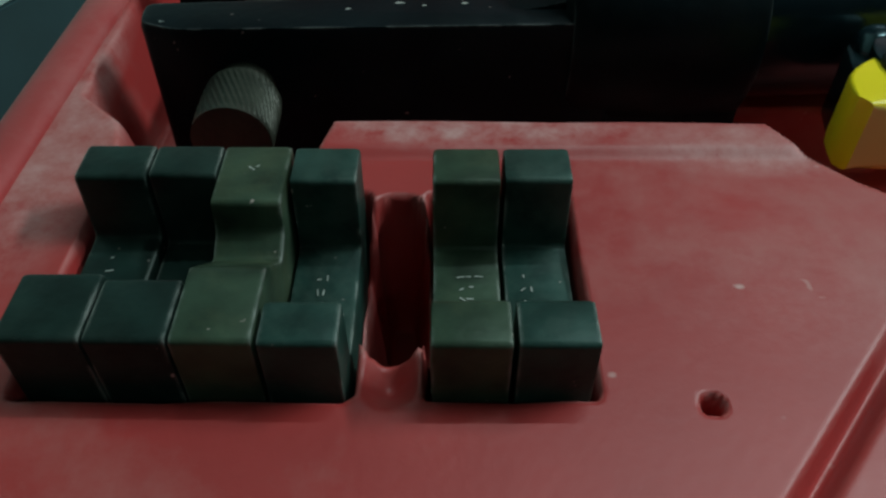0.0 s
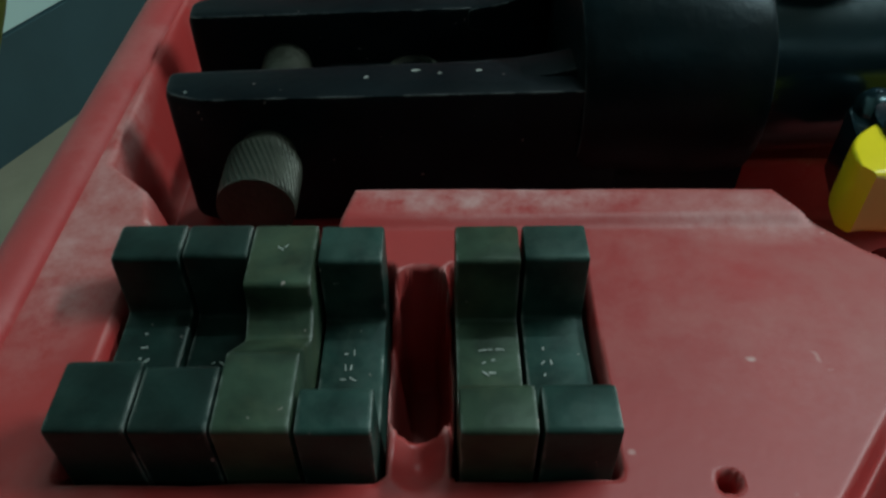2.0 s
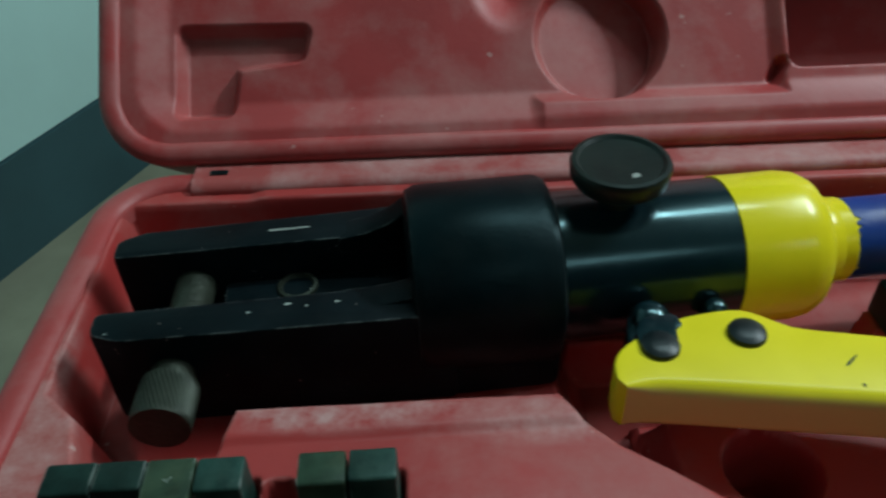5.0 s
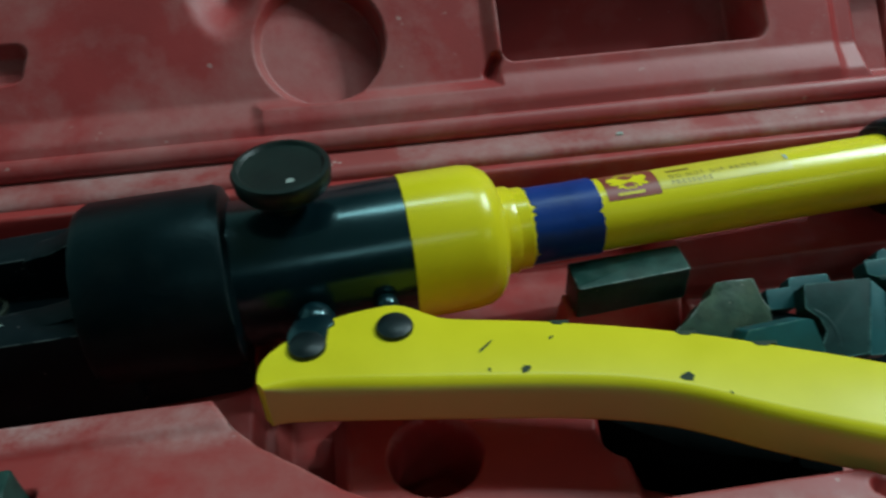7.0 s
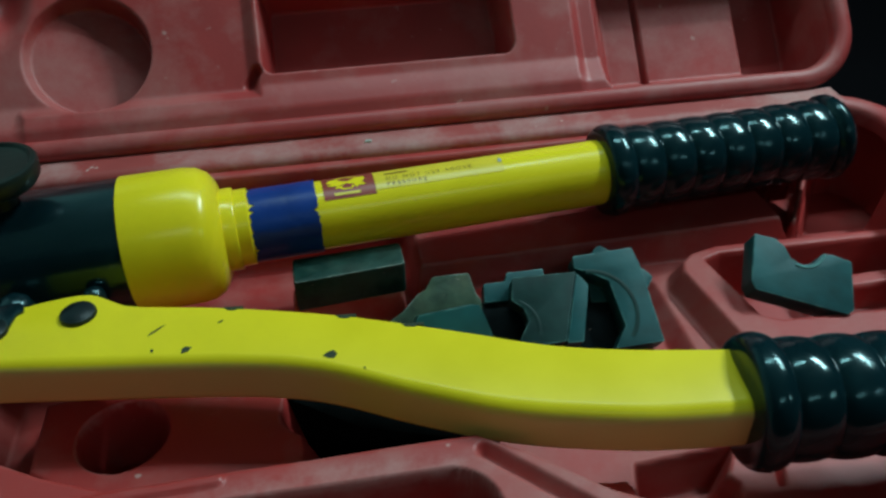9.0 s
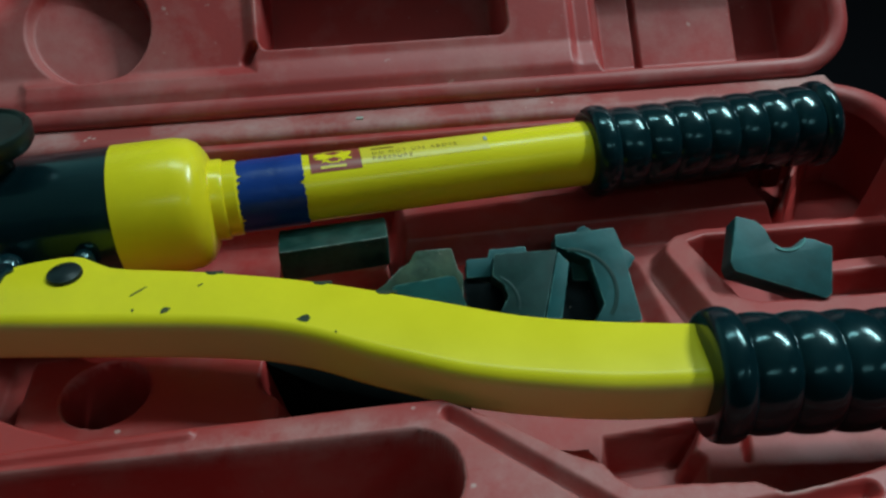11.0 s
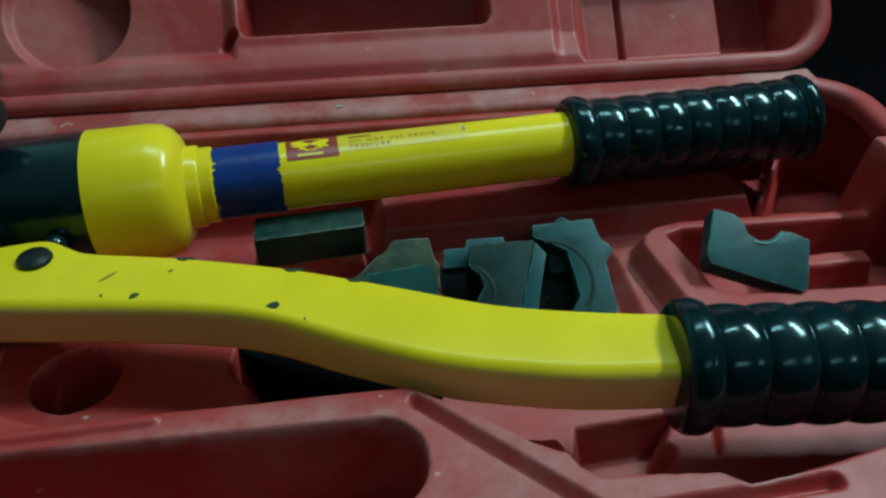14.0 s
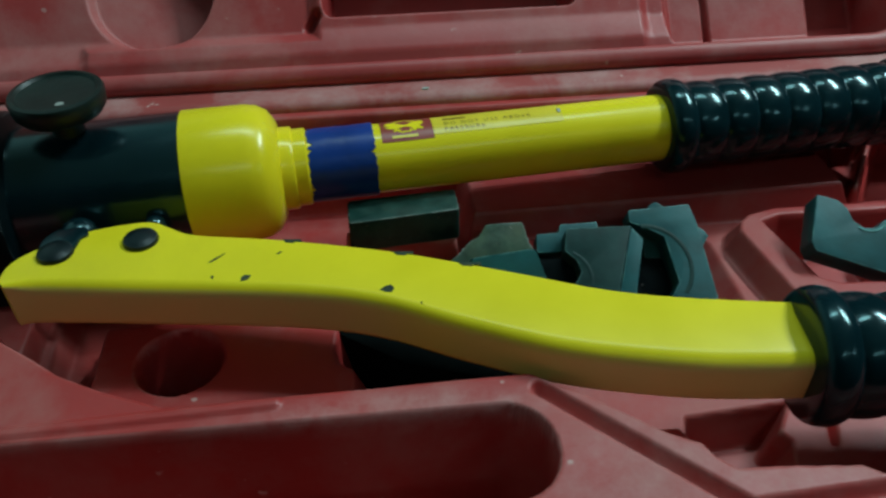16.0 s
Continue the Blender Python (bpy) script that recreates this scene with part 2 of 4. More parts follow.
paler_front(M_HANDLE, (0.76, 0.58, 0.24))
M_BLUE = mat("blue_vinyl_tape", (0.007, 0.040, 0.23), 0.36, spec=0.3, var=0.2, scale=50, bump=0.25, bump_scale=200)
M_RUBBER = mat("black_gloss_rubber", (0.004, 0.018, 0.023), 0.15, var=0.2, scale=60, bump=0.05, bump_scale=260, spec=0.45, tint=(0.55, 0.93, 0.96))
M_KNURL = mat("knurled_pin_steel", (0.040, 0.047, 0.034), 0.45, metal=0.5, var=0.3, scale=120, bump=0.3, bump_scale=500)
M_KNOB = mat("black_knob_plastic", (0.005, 0.014, 0.012), 0.38, var=0.3, scale=60, bump=0.1, spec=0.35, dust=0.10, dust_colour=(0.08, 0.10, 0.07), dust_scale=40)
M_LABEL_RED = mat("red_label_print", (0.30, 0.05, 0.035), 0.35, var=0.1, bump=0.05)
M_LABEL_YEL = mat("yellow_label_print", (0.80, 0.62, 0.035), 0.3, var=0.08, bump=0.05)
M_INK = mat("dark_label_ink", (0.26, 0.14, 0.012), 0.4, var=0.1, bump=0)
M_STAMP = mat("bright_stamped_metal", (0.42, 0.46, 0.42), 0.4, metal=0.3, var=0.2, bump=0)
M_CHIP = mat("bare_chipped_steel", (0.035, 0.050, 0.030), 0.6, spec=0.2, var=0.3, scale=300, bump=0.2)
M_WALL = mat("teal_painted_wall", (0.54, 0.80, 0.75), 0.6, var=0.06, scale=5, bump=0.1, bump_scale=60, dust=0.1, dust_colour=(0.3, 0.36, 0.34), dust_scale=6)
M_CEIL = mat("pale_ceiling_paint", (0.74, 0.76, 0.70), 0.7, var=0.05, scale=4, bump=0.05)
M_SKIRT = mat("dark_blue_skirting_paint", (0.030, 0.080, 0.092), 0.6, var=0.15, scale=12, bump=0.1, dust=0.06, dust_colour=(0.12, 0.16, 0.15), dust_scale=9)
# near-black puts the room's lack of light into the colour; stool and box too
M_DARK = mat("near_black_matt", (0.004, 0.004, 0.005), 0.85, var=0.1, scale=4, bump=0.05, spec=0.02)
M_TABLE = mat("beige_cement", (0.26, 0.26, 0.18), 0.7, var=0.15, scale=9, bump=0.1, dust=0.5, dust_colour=(0.15, 0.16, 0.10), dust_scale=7)
M_CABLE = mat("yellow_green_cable_sheath", (0.24, 0.27, 0.06), 0.4, var=0.1, bump=0.05)
M_SCRAP = mat("blue_scrap_plastic", (0.02, 0.07, 0.30), 0.5, var=0.2, bump=0.1)


# ---- builders ----
def bm_object(name, bm, material, parent=None, label="", smooth=True, sharp=35):
    me = bpy.data.meshes.new(name)
    bmesh.ops.recalc_face_normals(bm, faces=bm.faces)
    bm.to_mesh(me)
    bm.free()
    me.materials.append(material)
    if smooth:
        me.shade_smooth()
        me.set_sharp_from_angle(angle=radians(sharp))
    ob = new(name, me)
    if parent:
        ob.parent = parent
    if label:
        ob["label"] = label
    return ob


def part(name, bm, material, parent, label="", smooth=True, sharp=35):
    return bm_object(name, bm, material, parent, label, smooth, sharp)


def lathe(profile, segs=64, m=None):
    """Turns (along, radius) pairs about the local x axis."""
    bm = bmesh.new()
    rings = []
    for a, r in profile:
        rings.append([bm.verts.new((a, r * math.cos(2 * math.pi * i / segs), r * math.sin(2 * math.pi * i / segs))) for i in range(segs)])
    for p, q in zip(rings, rings[1:]):
        for i in range(segs):
            bm.faces.new((p[i], p[(i + 1) % segs], q[(i + 1) % segs], q[i]))
    bm.faces.new(rings[0])
    bm.faces.new(rings[-1])
    if m:
        bm.transform(m)
    return bm


def rounded(points, r=0.003, n=4):
    """Rounds the corners of a closed outline."""
    out = []
    k = len(points)
    for i in range(k):
        p, a, b = Vector(points[i]), Vector(points[i - 1]), Vector(points[(i + 1) % k])
        da, db = (a - p), (b - p)
        ra = min(r, da.length * 0.45, db.length * 0.45)
        s, e = p + da.normalized() * ra, p + db.normalized() * ra
        for j in range(n + 1):
            t = j / n
            out.append(tuple(s * (1 - t) ** 2 + p * 2 * t * (1 - t) + e * t ** 2))
    return out


def slab(points, z0, z1, bevel=0.0, m=None, segs=2):
    """Extrudes an outline from z0 to z1 with softened edges."""
    bm = bmesh.new()
    base = [bm.verts.new((x, y, z0)) for x, y in points]
    f = bm.faces.new(base)
    top = bmesh.ops.extrude_face_region(bm, geom=[f])
    bmesh.ops.translate(bm, vec=(0, 0, z1 - z0), verts=[v for v in top["geom"] if isinstance(v, bmesh.types.BMVert)])
    bmesh.ops.recalc_face_normals(bm, faces=bm.faces)
    if bevel > 0:
        edges = [e for e in bm.edges if len(e.link_faces) == 2 and e.calc_face_angle(0) > 0.6]
        bmesh.ops.bevel(bm, geom=edges, offset=bevel, segments=segs, profile=0.6, affect="EDGES", clamp_overlap=True)
    if m:
        bm.transform(m)
    return bm


def box(x0, x1, y0, y1, z0, z1, bevel=0.0, m=None):
    return slab([(x0, y0), (x1, y0), (x1, y1), (x0, y1)], z0, z1, bevel, m)


def thing(name, label, category, m=None, group="", kind=""):
    ob = new(name)
    ob.empty_display_size = 0.01
    if m:
        ob.matrix_world = m
    return tagged(ob, label, category, group, kind)


# distance fields for the moulded trays
def sd_poly(x, y, pts):
    d = np.full(x.shape, 1e9)
    inside = np.zeros(x.shape, bool)
    n = len(pts)
    for i in range(n):
        ax, ay = pts[i]
        bx, by = pts[(i + 1) % n]
        ex, ey = bx - ax, by - ay
        t = np.clip(((x - ax) * ex + (y - ay) * ey) / (ex * ex + ey * ey + 1e-12), 0, 1)
        d = np.minimum(d, np.hypot(x - ax - t * ex, y - ay - t * ey))
        if ay != by:
            c = ((ay > y) != (by > y)) & (x < (bx - ax) * (y - ay) / (by - ay) + ax)
            inside ^= c
    return np.where(inside, -d, d)


def sd_box(x, y, x0, x1, y0, y1, r):
    qx = np.abs(x - (x0 + x1) / 2) - (x1 - x0) / 2 + r
    qy = np.abs(y - (y0 + y1) / 2) - (y1 - y0) / 2 + r
    return np.hypot(np.maximum(qx, 0), np.maximum(qy, 0)) + np.minimum(np.maximum(qx, qy), 0) - r


def sd_line(x, y, ax, ay, bx, by, r):
    ex, ey = bx - ax, by - ay
    t = np.clip(((x - ax) * ex + (y - ay) * ey) / (ex * ex + ey * ey), 0, 1)
    return np.hypot(x - ax - t * ex, y - ay - t * ey) - r


def ramp_up(t, e=0.2):
    """A straight draft with rounded head and foot."""
    k = 2 * e * (1 - e)
    return np.where(t < e, t * t / k, np.where(t > 1 - e, 1 - (1 - t) ** 2 / k, (t - e / 2) / (1 - e)))


def sink(h, d, floor, w):
    """Lowers the surface to floor inside a field, with a drafted wall of width w and soft edges."""
    t = ramp_up(np.clip(-d / w, 0, 1))
    return np.where(t > 0, np.minimum(h, h + (floor - h) * t), h)


def lift(h, d, top, w):
    t = ramp_up(np.clip(-d / w, 0, 1))
    return np.maximum(h, h + (top - h) * t)


def sheet(name, X, Y, Z, keep, material, parent, m, label=""):
    """A moulded sheet from a regular grid, cut to the cells marked keep, with its thickness."""
    ny, nx = X.shape
    idx = -np.ones(X.shape, int)
    used = np.zeros(X.shape, bool)
    used[:-1, :-1] |= keep
    used[1:, :-1] |= keep
    used[:-1, 1:] |= keep
    used[1:, 1:] |= keep
    idx[used] = np.arange(used.sum())
    co = np.stack([X[used], Y[used], Z[used]], 1)
    j, i = np.nonzero(keep)
    faces = np.stack([idx[j, i], idx[j, i + 1], idx[j + 1, i + 1], idx[j + 1, i]], 1)
    me = bpy.data.meshes.new(name)
    me.from_pydata(co.tolist(), [], faces.tolist())
    me.materials.append(material)
    me.shade_smooth()
    ob = new(name, me)
    ob.parent = parent
    ob.matrix_local = m
    if label:
        ob["label"] = label
    return ob


def rim_loop(x0, x1, y0, y1, r, n=10):
    pts = []
    for cx, cy, a0 in ((x1 - r, y1 - r, 0), (x0 + r, y1 - r, 90), (x0 + r, y0 + r, 180), (x1 - r, y0 + r, 270)):
        for i in range(n + 1):
            a = radians(a0 + 90 * i / n)
            pts.append((cx + r * math.cos(a), cy + r * math.sin(a), math.cos(a), math.sin(a)))
    return pts


def bead(o0, o1, z, rise, n=10):
    """A rounded rim crest from o0 to o1, as (outward, up) pairs."""
    return [((o0 + o1) / 2 - (o1 - o0) / 2 * math.cos(math.pi * i / n), z + rise * math.sin(math.pi * i / n) ** 0.8) for i in range(n + 1)]


def swept_rim(x0, x1, y0, y1, r, profile):
    """Sweeps (outward, up) pairs round a rounded rectangle."""
    bm = bmesh.new()
    loop = rim_loop(x0, x1, y0, y1, r)
    rings = [[bm.verts.new((x + nx * o, y + ny * o, z)) for o, z in profile] for x, y, nx, ny in loop]
    for a, b in zip(rings, rings[1:] + rings[:1]):
        for k in range(len(profile) - 1):
            bm.faces.new((a[k], b[k], b[k + 1], a[k + 1]))
    return bm


# ---- room ----
def plain(name, bm, material, label, category="wall"):
    return tagged(bm_object(name, bm, material, smooth=False), label, category, kind="structure")


FLOOR_Z = -0.31
plain("floor", box(-2.0, 2.4, -2.0, 2.4, FLOOR_Z - 0.05, FLOOR_Z), M_TABLE, "dusty beige-green cement floor of a dim room", "floor")
plain("ceiling", box(-2.0, 2.4, -2.0, 2.4, 1.85, 1.9), M_CEIL, "pale painted ceiling of a dim room", "ceiling")
WALL = pose(-0.400, 0.690, 0, 0, 0, 63.0)
plain("wall_west", box(-2.2, 1.0, 0, 0.1, FLOOR_Z + 0.114, 1.85, 0, WALL), M_WALL, "pale teal painted wall with faint stains")
plain("baseboard", box(-2.2, 1.0, -0.004, 0.1, FLOOR_Z, FLOOR_Z + 0.112, 0, WALL), M_SKIRT, "dark blue painted skirting band along the wall", "baseboard")
# walls coloured near-black in place of real darkness; the south one is unseen
plain("wall_north", box(-0.3, 2.4, 2.3, 2.4, FLOOR_Z, 1.85), M_DARK, "near-black wall behind the case, coloured as the unlit room")
plain("wall_east", box(1.6, 1.7, -2.0, 2.3, FLOOR_Z, 1.85), M_DARK, "near-black wall beside the case, coloured as the unlit room")
plain("wall_south", box(-2.0, 2.3, -2.1, -2.0, FLOOR_Z, 1.85), M_DARK, "unseen wall behind the camera, near-black to keep light down")

# near-black sheet added over the floor to darken the room's unlit side
plain("floor_dark_sheet", box(0.50, 1.6, -1.2, 2.2, FLOOR_Z, FLOOR_Z + 0.004), M_DARK, "near-black sheet added to darken the floor", "floor mat")
# low stool that carries the case, and a black box beside it
STOOL = thing("low_stool", "low black stool carrying the open case", "stool")
part("seat", box(-0.065, 0.425, 0.035, 0.245, -0.025, -0.0005, 0.004), M_DARK, STOOL)
for lx, ly in ((-0.04, 0.06), (0.40, 0.06), (0.40, 0.22), (-0.04, 0.22)):
    part("leg", box(lx - 0.016, lx + 0.016, ly - 0.016, ly + 0.016, FLOOR_Z, -0.025, 0.002), M_DARK, STOOL)
EDGE = pose(-0.161, 0.198, FLOOR_Z, 0, 0, -51.5)
tagged(bm_object("black_box", box(-0.16, 0.075, -0.26, 0.0, 0.0, 0.26, 0.004, EDGE), M_DARK), "matt black box standing on the floor", "box")

# ---- case ----
CX, CY, TURN_CASE = 0.183, 0.14, -1.5
CASE = pose(CX, CY, 0, 0, 0, TURN_CASE)
X0, X1, Y0, Y1 = -0.279, 0.283, -0.122, 0.117      # outline of the base about its middle
DECK = 0.059
case = thing("tool_case", "open red blow-moulded plastic tool case, dusty inside", "tool case", CASE)


def base_height(lx, ly):
    c, s = math.cos(radians(TURN_CASE)), math.sin(radians(TURN_CASE))
    x, y = CX + c * lx - s * ly, CY + s * lx + c * ly
    h = np.full(x.shape, DECK)
    # dusty shoulder in front of the tool head, a shade higher than the deck
    t = np.clip((y - 0.1275) / 0.004, 0, 1) * np.clip((x + 0.035) / 0.008, 0, 1) * np.clip((0.080 - x) / 0.008, 0, 1)
    h += 0.0013 * t * t * (3 - 2 * t)
    # tool and handle bay
    bay = [(-0.081, 0.244), (-0.081, 0.152), (-0.070, 0.142), (-0.063, 0.117), (-0.030, 0.117), (-0.024, 0.1409), (0.0695, 0.1399), (0.0748, 0.1310), (0.083, 0.122),
           (0.095, 0.113), (0.106, 0.104), (0.120, 0.096), (0.138, 0.088), (0.240, 0.087), (0.2535, 0.0780), (0.262, 0.0705), (0.272, 0.0620), (0.280, 0.0575), (0.2822, 0.0528),
           (0.286, 0.0490), (0.2974, 0.0484), (0.3176, 0.0459), (0.3236, 0.0415), (0.335, 0.0425), (0.3486, 0.0445), (0.3632, 0.0473), (0.450, 0.046), (0.450, 0.232)]
    d = sd_poly(x, y, bay) - 0.0012
    h = sink(h, d, 0.021, 0.0075)
    # low shelf under the handle, with a round hole, and the floor behind it
    h = lift(h, np.maximum(d + 0.004, np.maximum(y - 0.152, np.maximum(0.098 - x, x - 0.196))), 0.036, 0.008)
    h = sink(h, np.hypot(x - 0.132, y - 0.126) - 0.0148, 0.004, 0.0035)
    h = lift(h, np.maximum(d + 0.003, np.maximum(0.190 - y, np.maximum(0.236 - x, x - 0.405))), 0.0335, 0.006)
    h = sink(h, np.maximum(d + 0.004, np.maximum(np.where(x < 0.100, 0.125, 0.154) - y, np.maximum(0.080 - x, x - 0.240))), 0.013, 0.006)
    # unseen cradle under the cylinder, added to block light, and the head's cradle
    h = lift(h, sd_box(x, y, 0.078, 0.128, 0.180, 0.228, 0.004), 0.0335, 0.003)
    h = lift(h, np.maximum(d + 0.003, x - 0.078), 0.0292, 0.004)
    # dark well under the handle, and the well of the loose dies
    h = sink(h, sd_poly(x, y, [(0.192, 0.124), (0.194, 0.136), (0.238, 0.120), (0.236, 0.106)]) - 0.010, 0.006, 0.009)
    h = sink(h, sd_box(x, y, 0.232, 0.338, 0.116, 0.186, 0.01), 0.014, 0.008)
    # stepped shoulder beside the diagonal ridge
    h = lift(h, sd_poly(x, y, [(0.246, 0.095), (0.258, 0.0865), (0.272, 0.0770), (0.284, 0.0755), (0.2865, 0.0700), (0.2870, 0.0630), (0.2895, 0.0560), (0.280, 0.045), (0.240, 0.080)]), 0.045, 0.004)
    # deep pit between the shoulder and the shelf of the pump handle's grip, and the slot across that shelf
    h = sink(h, sd_poly(x, y, [(0.2955, 0.0930), (0.3139, 0.0938), (0.3302, 0.0944), (0.3228, 0.0839), (0.3252, 0.0797), (0.3222, 0.0715), (0.318, 0.0600), (0.291, 0.0600), (0.2905, 0.0760)]) - 0.001, 0.004, 0.0045)
    h = sink(h, sd_line(x, y, 0.3445, 0.094, 0.3388, 0.0775, 0.0017), 0.015, 0.0017)
    # pad that carries the steel block
    h = lift(h, sd_box(x, y, 0.186, 0.234, 0.1770, 0.192, 0.002), 0.0345, 0.003)
    # slot below the fixed grip, the crest of its end wall and the corner pit
    h = sink(h, sd_poly(x, y, [(0.335, 0.2235), (0.4225, 0.2235), (0.4300, 0.2340), (0.4300, 0.250), (0.335, 0.250)]), 0.006, 0.003)
    h = sink(h, sd_poly(x, y, [(0.412, 0.196), (0.445, 0.242), (0.47, 0.242), (0.47, 0.194)]), 0.010, 0.003)
    h = lift(h, sd_line(x, y, 0.4400, 0.2400, 0.4075, 0.1960, 0.0030), 0.031, 0.0025)
    # pocket for a spare die
    h = lift(h, sd_poly(x, y, [(0.3410, 0.1728), (0.3440, 0.1800), (0.3510, 0.1858), (0.3650, 0.1890), (0.480, 0.1835), (0.480, 0.104), (0.352, 0.104), (0.3460, 0.1384)]) - 0.001, 0.0315, 0.006)
    h = sink(h, sd_poly(x, y, [(0.3575, 0.1765), (0.3650, 0.1790), (0.480, 0.1735), (0.480, 0.1320), (0.3700, 0.1385), (0.3640, 0.1420)]) - 0.0015, 0.010, 0.006)
    h = lift(h, sd_box(x, y, 0.395, 0.443, 0.1570, 0.1680, 0.002), 0.022, 0.0025)
    # die pocket
    dp = np.minimum(sd_box(x, y, -0.0675, -0.0135, 0.069, 0.118, 0.002), sd_box(x, y, -0.0035, 0.0247, 0.069, 0.118, 0.002))
    dp = np.minimum(dp, sd_box(x, y, -0.016, -0.001, 0.080, 0.113, 0.005))
    h = sink(h, np.hypot(x + 0.0085, (y - 0.0745) * 0.8) - 0.0062, 0.0535, 0.0062)
    h = sink(h, dp, 0.034, 0.0025)
    h = sink(h, sd_box(x, y, -0.0138, -0.0030, 0.078, 0.117, 0.004), 0.020, 0.0025)
    # locating hole
    h = sink(h, np.hypot(x - 0.0412, y - 0.0685) - 0.0021, 0.047, 0.0013)
    # front pocket and its raised outline
    for ax, ay, bx, by in ((0.0775, 0.0835, 0.040, 0.040), (0.2415, 0.0805, 0.2850, 0.0370), (0.2850, 0.0370, 0.345, 0.0385)):
        h = sink(h, sd_line(x, y, ax, ay, bx, by, 0.0030), 0.0545, 0.0030)
    h = lift(h, sd_line(x, y, 0.096, 0.0835, 0.168, 0.0845, 0.0022), DECK + 0.0012, 0.001)
    h = sink(h, sd_box(lx + CX, ly + CY, 0.082, 0.2445, 0.0475, 0.0780, 0.0140), 0.006, 0.0032)
    return h


STEP = 0.0007
gx, gy = np.arange(X0 + 0.002, X1 - 0.001, STEP), np.arange(Y0 + 0.002, Y1 - 0.001, STEP)
GX, GY = np.meshgrid(gx, gy)
mid = lambda a: (a[:-1, :-1] + a[1:, 1:]) / 2
sheet("base_tray", GX, GY, base_height(GX, GY), sd_box(mid(GX), mid(GY), X0, X1, Y0, Y1, 0.03) < -0.004, M_RED_BASE, case, Matrix())
part("base_rim", swept_rim(X0, X1, Y0, Y1, 0.03, [(-0.0115, DECK - 0.006)] + bead(-0.0115, 0.0, DECK - 0.0015, 0.0045) + [(-0.003, 0.012), (-0.006, 0.003), (-0.010, 0.0), (-0.06, 0.0)]), M_RED, case, "red rounded case rim")

# lid, leaning back on its hinge
LID_ANGLE = 45
LIDM = pose(0, 0.1165, 0.0645, LID_ANGLE, 0, 0)
LX0, LX1, LY0, LY1 = -0.2825, 0.278, 0.0, 0.236


def lid_height(lx, ly):
    x, s = lx + CX, ly
    h = np.zeros(x.shape)
    inner = sd_box(lx, ly, LX0 + 0.014, LX1 - 0.012, LY0 + 0.012, LY1 - 0.012, 0.022)
    h = sink(h, inner, -0.0055, 0.015)
    # low ledge below the round recess and the raised surround of the long one
    ledge = np.minimum(sd_box(x, s, 0.0745, 0.330, -0.02, 0.0255, 0.004), sd_box(x, s, 0.1745, 0.330, -0.02, 0.20, 0.004))
    t = np.clip(-ledge / 0.006, 0, 1) * np.clip((s - 0.003) / 0.022, 0, 1)
    h += 0.0036 * t * t * (3 - 2 * t)
    # small hollow at the foot of the surround, and a wide shallow one beside the round recess
    h = sink(h, sd_line(x, s, 0.1755, 0.0275, 0.1785, 0.0330, 0.0035), -0.010, 0.0035)
    hollow = np.clip(1.0 - np.hypot((x - 0.068) / 0.018, (s - 0.080) / 0.030), 0, 1)
    h -= 0.012 * hollow * hollow * (3 - 2 * hollow)
    ell = [(-0.0655, 0.0235), (-0.0655, 0.0555), (-0.0175, 0.0545), (-0.0195, 0.0465), (-0.0465, 0.0432), (-0.0490, 0.0237)]
    h = sink(h, sd_poly(x, s, ell) - 0.0048, -0.0125, 0.0045)
    h = sink(h, np.hypot(x - 0.1058, s - 0.0480) - 0.0280, -0.0165 - 0.26 * (x - 0.1058), 0.0032)
    h = sink(h, sd_box(x, s, 0.181, 0.297, 0.0305, 0.076, 0.006), -0.034, 0.004)
    h = sink(h, sd_box(x, s, 0.336, 0.454, 0.007, 0.074, 0.008), -0.024, 0.011)
    h = sink(h, sd_box(x, s, 0.362, 0.366, 0.010, 0.20, 0.001), -0.030, 0.0018)
    h = sink(h, sd_box(x, s, 0.414, 0.452, 0.010, 0.074, 0.008), -0.038, 0.008)
    return h


gx, gy = np.arange(LX0 + 0.002, LX1 - 0.001, STEP), np.arange(LY0 + 0.002, LY1 - 0.001, STEP)
GX, GY = np.meshgrid(gx, gy)
sheet("lid_tray", GX, GY, lid_height(GX, GY), sd_box(mid(GX), mid(GY), LX0, LX1, LY0, LY1, 0.03) < -0.003, M_RED, case, LIDM)
rim = part("lid_rim", swept_rim(LX0, LX1, LY0, LY1, 0.03, [(-0.0095, -0.006)] + bead(-0.0095, 0.0, -0.0020, 0.0042) + [(-0.003, -0.035), (-0.008, -0.040), (-0.06, -0.040)]), M_RED, case, "red rounded lid rim")
rim.matrix_local = LIDM
def hinge_bar(x0, x1):
    """A strip with a softly rounded front, extruded along x."""
    pts = [(0.1025, DECK - 0.002)] + [(0.1080 - 0.0052 * math.cos(math.pi / 2 * i / 6), DECK + 0.0005 + 0.0037 * math.sin(math.pi / 2 * i / 6)) for i in range(7)] + [(0.1175, DECK + 0.0044), (0.1188, DECK + 0.003), (0.1188, DECK - 0.002)]
    bm = slab(pts, x0, x1)
    bm.transform(Matrix(((0, 0, 1, 0), (1, 0, 0, 0), (0, 1, 0, 0), (0, 0, 0, 1))))
    return bm


part("hinge_strip", hinge_bar(-0.243, 0.262), M_HINGE, case, "pale dusty hinge strip")

slot = box(-0.0035, 0.0035, -0.0014, 0.0014, 0, 0.0008, 0.0003)
slot.transform(pose(-0.233, 0.1115, DECK + 0.0042))
part("hinge_slot", slot, M_HEAD, case, "small dark slot in the hinge strip")

